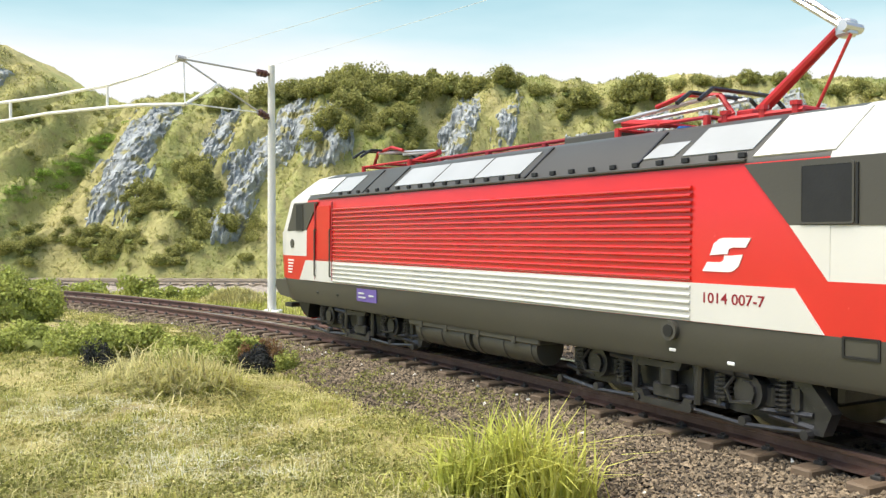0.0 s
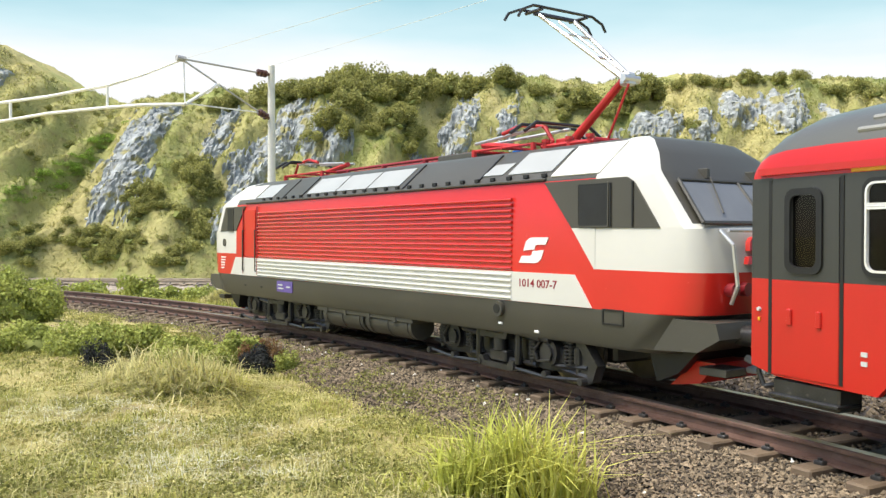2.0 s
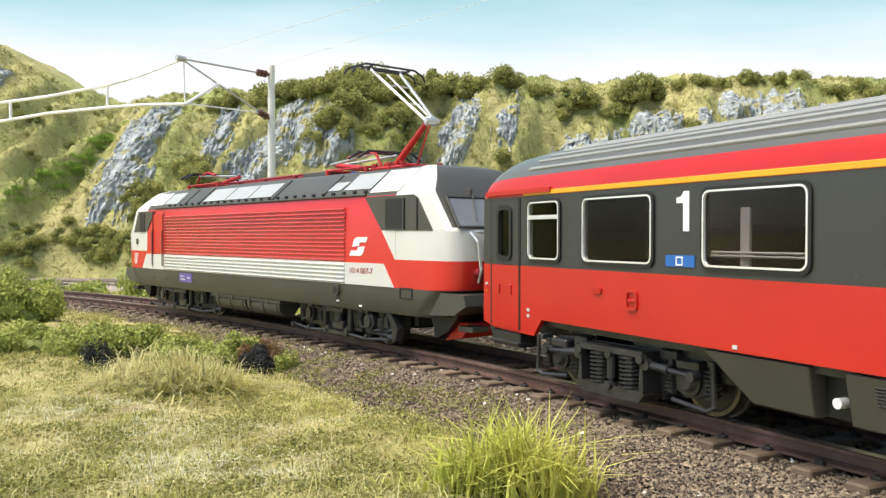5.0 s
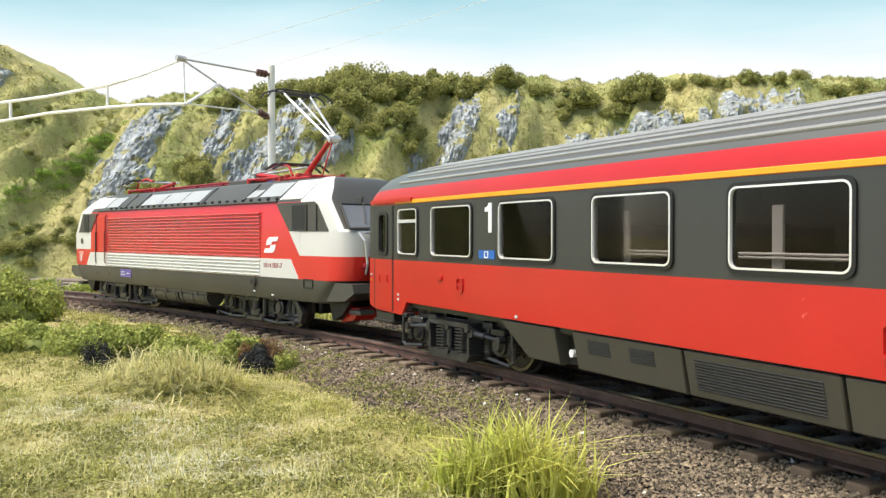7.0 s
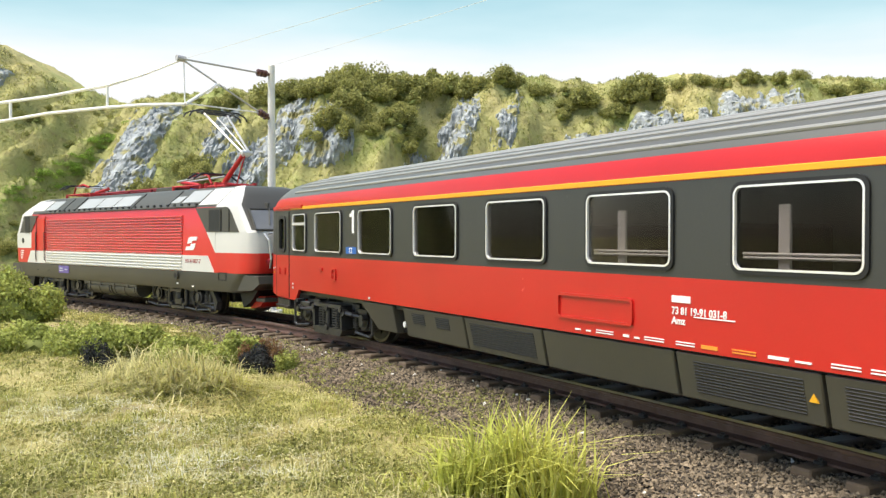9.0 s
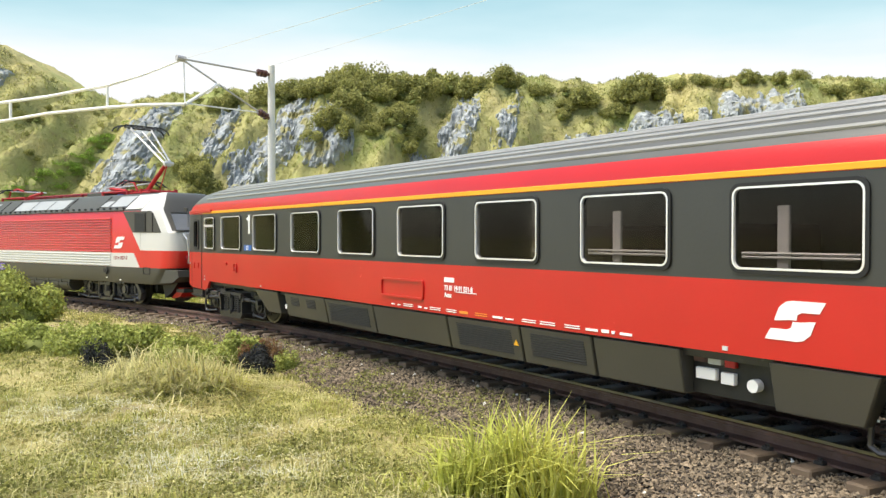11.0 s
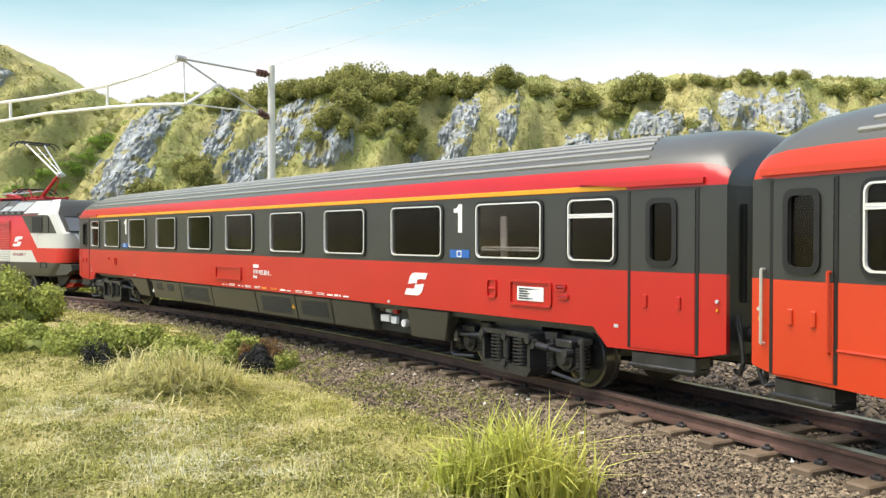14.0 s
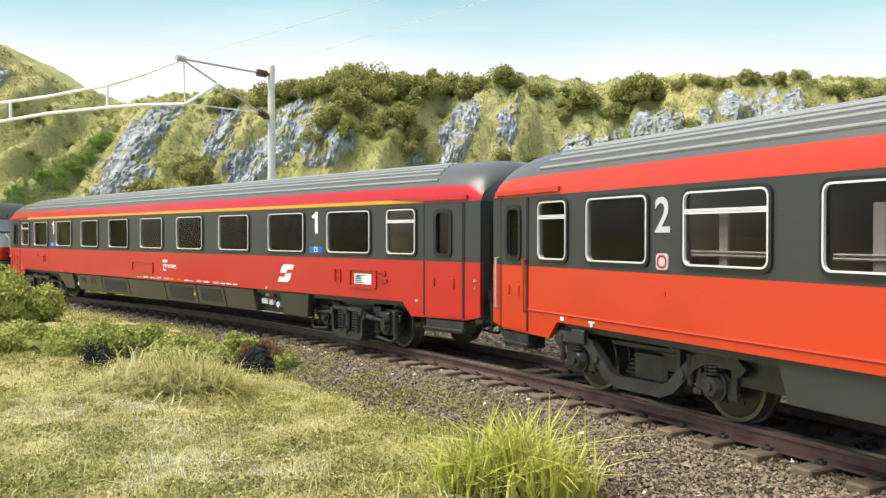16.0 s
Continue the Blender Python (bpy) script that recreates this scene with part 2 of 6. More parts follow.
def fbm(x, y, z=0.0, octaves=4):
    v, a = 0.0, 1.0
    for k in range(octaves):
        f = 2.0 ** k
        v += a * noise.noise(Vector((x * f, y * f, z + 7.1 * k)))
        a *= 0.5
    return v


def ground_z(x, y):
    s, off = side_of(x, y)
    base = -0.62 + 0.10 * fbm(x * 0.35, y * 0.35, 3.0, 3)
    if off > 2.4 and -20 < x < 8 and 6 < y < 36:
        base += 0.15 * fbm(x * 1.1, y * 1.1, 6.0, 3) * min(1.0, off - 2.4)
    if off > 1.3 and s > 3:
        base += 0.27 * min(1.0, (s - 3) / 8) * min(1.0, (off - 1.3) / 0.5)
    if off > 3.2:
        base += 0.22 * max(0.0, fbm(x * 0.16 + 4, y * 0.16, 9.0, 2)) * min(1.0, (off - 3.2) / 3)
    return base


def side_of(x, y):
    """The nearest place on the main track and how far this lies on the viewer's side of it."""
    i = int(np.argmin((LINE_X - x) ** 2 + (LINE_Y - y) ** 2))
    a = LINE_A[i]
    return LINE_S[i], -(x - LINE_X[i]) * math.sin(a) - (y - LINE_Y[i]) * math.cos(a)


def hill_foot(x):
    return 49.5 + 1.2 * math.sin(x * 0.21) + 0.8 * math.sin(x * 0.53 + 1.0)


def hill_z(x, y):
    """The slope behind the tracks: gullies and ribs up to a ridge."""
    top = np.interp(x, RIDGE_X, RIDGE_Z)
    k = (y - hill_foot(x)) / 12.5
    if k <= 0:
        return -0.6
    rib = 0.16 * math.sin(x * 0.55 + 2.0 * fbm(x * 0.1, y * 0.1, 2.0, 2)) + 0.30 * fbm(x * 0.22, y * 0.07, 5.0, 4)
    kk = min(1.0, max(0.0, k + 0.35 * rib * math.sin(math.pi * min(1, k))))
    rise = 1 - (1 - kk) ** 1.45
    z = -0.6 + (top + 0.6) * rise
    lean = x - 0.55 * z
    gully = abs(noise.noise(Vector((lean * 0.27, 3.0, z * 0.05)))) + 0.5 * abs(noise.noise(Vector((lean * 0.7, 8.0, z * 0.10)))) + 0.22 * abs(noise.noise(Vector((lean * 1.7, 5.0, z * 0.25))))
    return z - (gully - 0.34) * 2.7 * math.sin(math.pi * min(1.0, k * 0.97)) + (0.5 * fbm(x * 0.5, y * 0.5, 1.0, 4) + 0.16 * fbm(x * 2.2, y * 2.2, 4.0, 2)) * min(1, k * 4)


grass_ground = mat("grassy_ground", (0.42, 0.36, 0.155), 0.95, scale=0.35, dark=(0.28, 0.27, 0.085), bump=0.9, bump_scale=9, depth=0.06,
                   spots=((0.30, 0.24, 0.13), 1.6, 0.56, 0.68))
hill_ground = mat("grassy_slope", (0.38, 0.34, 0.14), 0.95, scale=0.2, dark=(0.24, 0.27, 0.08), bump=0.8, bump_scale=4.5, depth=0.16,
                  spots=((0.24, 0.22, 0.085), 1.3, 0.50, 0.66))


def grid(name, xs, ys, height, material, label, category):
    vs, fs = [], []
    for y in ys:
        for x in xs:
            vs.append((x, y, height(x, y)))
    nx = len(xs)
    for j in range(len(ys) - 1):
        for i in range(nx - 1):
            a = j * nx + i
            fs.append((a, a + 1, a + 1 + nx, a + nx))
    ob = new(name, raw(name, vs, fs, material, True))
    return tagged(ob, label, category, kind="structure")


xs = np.unique(np.concatenate([np.array([-3000, -900, -300, -150, -90, -60]), np.arange(-45, -18, 0.6), np.arange(-18, 8, 0.25), np.arange(8, 30, 0.6), np.array([30, 45, 60, 90, 150, 300, 900, 3000])]))
ys = np.unique(np.concatenate([np.array([-3000, -900, -300, -100, -50, -20, -10]), np.arange(-4, 6, 0.6), np.arange(6, 34, 0.25), np.arange(34, 52, 0.6), np.array([52, 60, 80, 150, 400, 1200, 3000])]))
grid("ground", xs, ys, lambda x, y: ground_z(x, y) if -45 <= x <= 30 and -4 <= y <= 52 else -0.66, grass_ground, "dry yellow-green model grass beside the railway track", "ground")
HILL_X, HILL_Y = np.arange(-62, 62.1, 0.25), np.concatenate([np.arange(47, 63, 0.2), np.array([63.5, 65, 68, 72])])
hill = grid("hill", HILL_X, HILL_Y, hill_z, hill_ground,
     "steep grassy hillside behind the railway tracks", "hill")

_h = np.empty(len(hill.data.vertices) * 3)
hill.data.vertices.foreach_get("co", _h)
HILL_H = _h.reshape(len(HILL_Y), len(HILL_X), 3)[:, :, 2] / S


def on_hill(x, z):
    """How far back the slope at x reaches the height z."""
    i = min(len(HILL_X) - 1, max(0, int(round((x + 62) / 0.25))))
    col = np.maximum.accumulate(HILL_H[:80, i]) + np.arange(80) * 1e-6
    return float(np.interp(z, col, HILL_Y[:80]))


# painted sky on a panel far behind the hill
skym = bpy.data.materials.new("painted_sky")
skym.use_nodes = True
n, l = skym.node_tree.nodes, skym.node_tree.links
n.remove(n["Principled BSDF"])
em, co, sep = n.new("ShaderNodeEmission"), n.new("ShaderNodeTexCoord"), n.new("ShaderNodeSeparateXYZ")
cloud, mp, add, rmp, colr = n.new("ShaderNodeTexNoise"), n.new("ShaderNodeMapping"), n.new("ShaderNodeMath"), n.new("ShaderNodeMapRange"), n.new("ShaderNodeValToRGB")
mp.inputs["Scale"].default_value = (0.035 * 87, 1, 0.16 * 87)
cloud.inputs["Scale"].default_value, cloud.inputs["Detail"].default_value = 1.0, 6
l.new(co.outputs["Object"], sep.inputs[0])
l.new(co.outputs["Object"], mp.inputs[0])
l.new(mp.outputs[0], cloud.inputs[0])
rmp.inputs[1].default_value, rmp.inputs[2].default_value = 18.5 * S, 33.0 * S
l.new(sep.outputs[2], rmp.inputs[0])
add.operation = "MULTIPLY_ADD"
add.inputs[1].default_value = -0.55
l.new(cloud.outputs[0], add.inputs[0])
add2 = n.new("ShaderNodeMath")
add2.inputs[1].default_value = 0.28
l.new(rmp.outputs[0], add2.inputs[0])
l.new(add2.outputs[0], add.inputs[2])
ce = colr.color_ramp.elements
ce[0].position, ce[0].color = 0.08, (0.90, 0.905, 0.92, 1)
ce[1].position, ce[1].color = 0.75, (0.36, 0.62, 0.71, 1)
mid = colr.color_ramp.elements.new(0.40)
mid.color = (0.60, 0.79, 0.845, 1)
l.new(add.outputs[0], colr.inputs[0])
l.new(colr.outputs[0], em.inputs[0])
em.inputs[1].default_value = 0.86
l.new(em.outputs[0], n["Material Output"].inputs[0])
vs, fs = [], []
for k in range(41):
    a = radians(-44 + 88 * k / 40)
    vs += [(110 * math.sin(a), -15 + 110 * math.cos(a), -0.6), (110 * math.sin(a), -15 + 110 * math.cos(a), 48)]
fs = [(2 * k, 2 * k + 1, 2 * k + 3, 2 * k + 2) for k in range(40)]
tagged(new("backdrop", raw("backdrop", vs, fs, skym, True)), "pale blue painted sky with white haze and thin clouds", "sky backdrop", kind="structure")

# ---- tracks ----
RAIL = [(-0.14, -0.2), (-0.14, -0.17), (-0.035, -0.145), (-0.035, -0.065), (-0.075, -0.05), (-0.075, -0.012), (-0.06, 0.0),
        (0.06, 0.0), (0.075, -0.012), (0.075, -0.05), (0.035, -0.065), (0.035, -0.145), (0.14, -0.17), (0.14, -0.2)]


def sweep(at, ss, outline, base):
    vs, fs, tops = [], [], []
    m = len(outline)
    for s in ss:
        for o, z in outline:
            (x, y), _ = at(s, base + o)
            vs.append((x, y, z))
    for i in range(len(ss) - 1):
        for j in range(m - 1):
            a = i * m + j
            fs.append((a, a + 1, a + 1 + m, a + m))
            tops.append(outline[j][1] == 0.0 and outline[j + 1][1] == 0.0)
    return vs, fs, tops


def sleeper_mesh(wood_material):
    bm = bmesh.new()
    box(bm, -0.13, 0.13, -1.24, 1.24, -0.36, -0.19, 0.022)
    wood = set(bm.faces)
    for y in (-0.75, 0.75):
        for e in (-0.17, 0.17):
            box(bm, -0.06, 0.06, y + e - 0.045, y + e + 0.045, -0.21, -0.15, 0.012)
            rod(bm, (0, y + e * 1.02, -0.155), (0, y + e * 1.02, -0.125), 0.028, 6)
    for f in bm.faces:
        f.material_index = 0 if f in wood else 1
    return finish(bm, "sleeper", wood_material, M["under"])


def railway(at, s0, s1, pitch, label, ballast_label, bed_material, rail="rail", wood="sleeper"):
    road = thing("railway_track", label, "railway track")
    ss = np.arange(s0, s1 + 0.01, 0.75)
    for base in (-0.75, 0.75):
        vs, fs, tops = sweep(at, ss, RAIL, base)
        me = raw("rail", vs, fs, M[rail])
        me.materials.append(M["railtop"])
        me.polygons.foreach_set("material_index", [int(t) for t in tops])
        ob = new("rail", me)
        ob.parent = road
    me = sleeper_mesh(M[wood])
    for s in np.arange(s0, s1, pitch):
        (x, y), a = at(s, 0)
        share("sleeper", me, road, x, y, 0, 180 - math.degrees(a) + random.uniform(-1, 1))
    bed = [(-3.1, -0.75), (-2.2, -0.5), (-1.5, -0.33), (-1.1, -0.285), (1.05, -0.285), (1.5, -0.33), (2.1, -0.47), (2.9, -0.68), (3.3, -0.8)]
    vs, fs, _ = sweep(at, ss, bed, 0)
    tagged(new("ballast_bed", raw("ballast_bed", vs, fs, bed_material, True)), ballast_label, "ballast bed", kind="structure")
    return road


MAIN_FIRST = -30.36
railway(line_at, MAIN_FIRST, 84, 0.68, "rusty steel rails on brown sleepers, curving away", "brown gravel bed under the rails", M["bed"])


vs, fs, _ = sweep(line_at, np.arange(-30, 9.1, 1.0), [(-6.2, -0.8), (-5.4, -0.42), (-3.2, -0.40), (-2.2, -0.52)], 0)
tagged(new("ballast_bed", raw("ballast_bed", vs, fs, M["bed"], True)), "brown gravel shoulder behind the rails", "ballast bed", kind="structure")


def second_line(s, side=0.0):
    x, y = -10.0 - s, 44.3 + 0.055 * s - 0.0011 * s * s
    a = 0.06 - 0.0022 * s
    return Vector((x - side * math.sin(a), y - side * math.cos(a))), a


railway(second_line, -60, 50, 0.7, "second pair of pale rails below the hill", "pale gravel bed of the second track", M["pale_bed"], "pale_rail", "pale_sleeper")


# ---- the train ----
def wheel_mesh(r, name="wheelset"):
    bm = bmesh.new()
    for sy in (1, -1):
        rod(bm, (0, 0.68 * sy, 0), (0, 0.84 * sy, 0), r, 32, r * 0.985)
        rod(bm, (0, 0.62 * sy, 0), (0, 0.68 * sy, 0), r * 1.07, 32)
        rod(bm, (0, 0.83 * sy, 0), (0, 0.855 * sy, 0), r * 0.90, 32, r * 0.84)
        rod(bm, (0, 0.83 * sy, 0), (0, 0.93 * sy, 0), r * 0.28, 12)
        for k in range(6):
            a = k * math.tau / 6
            rod(bm, (r * 0.55 * math.cos(a), 0.85 * sy, r * 0.55 * math.sin(a)), (r * 0.55 * math.cos(a), 0.875 * sy, r * 0.55 * math.sin(a)), r * 0.07, 6)
    rod(bm, (0, -0.7, 0), (0, 0.7, 0), 0.09, 10)
    for f in bm.faces:
        if max(math.hypot(v.co.x, v.co.z) for v in f.verts) < 0.93 * r:
            f.material_index = 1
    return finish(bm, name, M["steel"], M["under"])


WHEELS, BOGIES = [], []   # what rolls and what turns, with where it stands on its vehicle


def add_wheels(bogie, r, offsets):
    me = wheel_mesh(r)
    for x in offsets:
        w = new("wheelset", me)
        w.parent = bogie
        tagged(w, "blank steel wheels on one axle")
        WHEELS.append((w, x, r))


def bogie_at(vehicle, x, bm, material, label, vehicle_offset, half):
    b = part("bogie", bm, material, vehicle, label)
    BOGIES.append((b, x, vehicle_offset, half))
    return b


# -- locomotive --
LW = 1.47
LEVELS = [  # height, half width, half length
    (0.71, 1.44, 7.65), (0.76, 1.47, 7.75), (1.22, 1.47, 8.10), (1.235, 1.47, 8.18), (1.76, 1.47, 8.26), (2.30, 1.465, 8.12), (2.36, 1.46, 8.05),
    (3.00, 1.44, 7.52), (3.06, 1.41, 7.46), (3.30, 1.18, 7.25), (3.52, 0.95, 6.98), (3.60, 0.70, 6.7)]
MIDU = -0.5


def loco_body(parent):
    bm = bmesh.new()
    rings = []
    flat_to = 0.62
    for z, w, h in LEVELS:
        if 2.2 < z < 2.4:
            q = [(h, 0.0), (h - 0.02, w * 0.68), (h - 0.05, w * 0.815), (h - 0.10, w * 0.91), (h - 0.22, w * 0.978), (h - flat_to, w)]
        elif z > 2.4:    # the cab above its waist has sharp corner posts
            q = [(h, 0.0), (h - 0.015, w * 0.70), (h - 0.03, w * 0.82), (h - 0.05, w * 0.91), (h - 0.10, w * 0.985), (h - flat_to, w)]
        else:
            q = [(h, 0.0), (h - 0.03, w * 0.66), (h - 0.08, w * 0.81), (h - 0.18, w * 0.91), (h - 0.36, w * 0.972), (h - flat_to, w)]
        if z > 3.2:
            q[-1] = (h - 0.15, w)
        q.append((q[-1][0] - 0.08, w))
        mid = [(6.41, w), (0.0, w), (-6.41, w)]
        half = q + mid + [(-x, y) for x, y in q[::-1]]
        outline = half + [(x, -y) for x, y in half[-2:0:-1]]
        rings.append([bm.verts.new((x + MIDU, y, z)) for x, y in outline])
    n = len(rings[0])
    for k in range(len(rings) - 1):
        z0 = LEVELS[k][0]
        for i in range(n):
            f = bm.faces.new((rings[k][i], rings[k][(i + 1) % n], rings[k + 1][(i + 1) % n], rings[k + 1][i]))
            m = f.calc_center_median()
            x, front = abs(m.x - MIDU), i % 16 in (0, 1, 2, 13, 14, 15)
            nose = x > 6.5
            if z0 < 1.21:
                f.material_index = 1
            elif z0 < 1.75:
                f.material_index = 0
            elif z0 < 2.35:
                f.material_index = 2 if nose else 0
            else:
                f.material_index = (1 if front else 2) if nose else (0 if z0 < 2.99 else 1)
    bm.faces.new(rings[0][::-1]).material_index = 1
    bm.faces.new(rings[-1]).material_index = 1
    bmesh.ops.recalc_face_normals(bm, faces=bm.faces[:])
    return part("body", bm, (M["red"], M["grey"], M["white"]), parent, "red, white and umber-grey body shell")


def slope_point(u, k, out=0.012, sy=1):
    """A place on the slanting roof side, k from its lower to its upper edge."""
    return Vector((u, sy * (1.41 - 0.46 * k + out * 0.7), 3.06 + 0.46 * k + out * 0.7))


def roof_panel(name, u0, u1, k0, k1, material, parent, sy=1, skew=0.0, label="", out=0.02):
    bm = bmesh.new()
    lo = [slope_point(u0, k0, 0, sy), slope_point(u1, k0, 0, sy), slope_point(u1 - skew, k1, 0, sy), slope_point(u0 - skew, k1, 0, sy)]
    hi = [slope_point(u0, k0, out, sy), slope_point(u1, k0, out, sy), slope_point(u1 - skew, k1, out, sy), slope_point(u0 - skew, k1, out, sy)]
    a, b = [bm.verts.new(v) for v in lo], [bm.verts.new(v) for v in hi]
    fs = [bm.faces.new(a), bm.faces.new(b)] + [bm.faces.new((a[i], a[(i + 1) % 4], b[(i + 1) % 4], b[i])) for i in range(4)]
    bmesh.ops.recalc_face_normals(bm, faces=fs)
    return part(name, bm, material, parent, label)


def folded_pantograph(parent, u0, u1, d):
    """A lowered single-arm pantograph lying on the roof between u0 and u1; d: the way its knee points."""
    bm = bmesh.new()
    for y in (-0.55, 0.55):
        for u in (u0, u1):
            rod(bm, (u, y, 3.52), (u, y, 3.74), 0.05, 8)
    for y in (-0.55, 0.55):
        rod(bm, (u0, y, 3.72), (u1, y, 3.72), 0.026, 6)
    for u in (u0, u1, (u0 + u1) / 2):
        rod(bm, (u, -0.58, 3.72), (u, 0.58, 3.72), 0.03, 6)
    m = (u0 + u1) / 2
    rod(bm, (m + 0.2 * d, 0, 3.78), (m + 1.25 * d, 0, 3.9), 0.06, 8)
    pan = part("pantograph", bm, M["pan_red"], parent, "lowered red pantograph folded on the roof")
    bm = bmesh.new()
    for y in (-0.14, 0.14):
        rod(bm, (m + 1.3 * d, y, 3.92), (m - 0.75 * d, y * 2.2, 4.02), 0.03, 6)
    part("upper_arm", bm, M["silver"], pan, "silver upper arm")
    bm = bmesh.new()
    for du in (-0.18, 0.18):
        pts = [(m - 0.75 * d + du, -0.85, 3.9), (m - 0.75 * d + du, -0.6, 4.06), (m - 0.75 * d + du, 0.6, 4.06), (m - 0.75 * d + du, 0.85, 3.9)]
        tube(bm, [Vector(p) for p in pts], 0.03, 6)
    part("collector_strip", bm, M["under"], pan, "dark contact strips")
    bm = bmesh.new()
    pts = [(m - 1.0 * d, 0.3, 3.75), (m - 0.8 * d, 0.3, 4.02), (m - 0.2 * d, 0.3, 4.1), (m + 0.3 * d, 0.3, 4.0)]
    tube(bm, [Vector(p) for p in pts], 0.035, 6)
    part("guide_rod", bm, M["pan_red"], pan)


def raised_pantograph(parent):
    bm = bmesh.new()
    for y in (-0.5, 0.5):
        rod(bm, (-4.75, y, 3.66), (-5.95, y, 3.66), 0.035, 6)
    for u in (-4.85, -5.4, -5.85):
        rod(bm, (u, -0.52, 3.68), (u, 0.52, 3.68), 0.05, 8)
        for y in (-0.5, 0.5):
            rod(bm, (u, y, 3.52), (u, y, 3.73), 0.05, 8)
            rod(bm, (u, y, 3.72), (u, y, 3.77), 0.07, 8)
    pan = part("pantograph", bm, M["pan_red"], parent, "raised red and silver single-arm pantograph")
    bm = bmesh.new()
    rod(bm, (-4.92, 0, 3.74), (-6.08, 0, 4.62), 0.08, 10, 0.06)
    box(bm, -5.05, -4.8, -0.25, 0.25, 3.66, 3.8, 0.02)
    part("lower_arm", bm, M["pan_red"], pan, "red lower arm")
    bm = bmesh.new()
    rod(bm, (-5.85, 0.12, 3.7), (-6.28, 0.12, 4.5), 0.02, 6)
    part("thrust_rod", bm, M["pan_red"], pan)
    bm = bmesh.new()
    box(bm, -6.24, -6.05, -0.10, 0.10, 4.50, 4.70, 0.03)
    rod(bm, (-6.2, -0.17, 4.60), (-6.2, 0.17, 4.60), 0.06, 10)
    for y in (-0.11, 0.11):
        rod(bm, (-6.22, y, 4.55), (-4.55, y * 3.6, 5.86), 0.034, 6)
    rod(bm, (-6.05, 0.0, 4.74), (-4.62, 0.0, 5.78), 0.022, 6)
    for k in (0.35, 0.7):
        u, z = -6.22 + 1.67 * k, 4.55 + 1.31 * k
        rod(bm, (u, -0.11 - 0.28 * k, z), (u, 0.11 + 0.28 * k, z), 0.02, 6)
    part("upper_arm", bm, M["silver"], pan, "silver upper arm of two rods")
    bm = bmesh.new()
    for u in (-4.72, -4.38):
        pts = [(u, -0.98, 5.72), (u, -0.9, 5.84), (u, -0.66, 5.94), (u, 0.66, 5.94), (u, 0.9, 5.84), (u, 0.98, 5.72)]
        tube(bm, [Vector(p) for p in pts], 0.024, 6)
    for y in (-0.5, 0.5):
        rod(bm, (-4.76, y, 5.9), (-4.34, y, 5.9), 0.028, 6)
    rod(bm, (-4.55, -0.5, 5.86), (-4.55, 0.5, 5.86), 0.03, 6)
    part("collector_head", bm, M["under"], pan, "dark double contact strip")


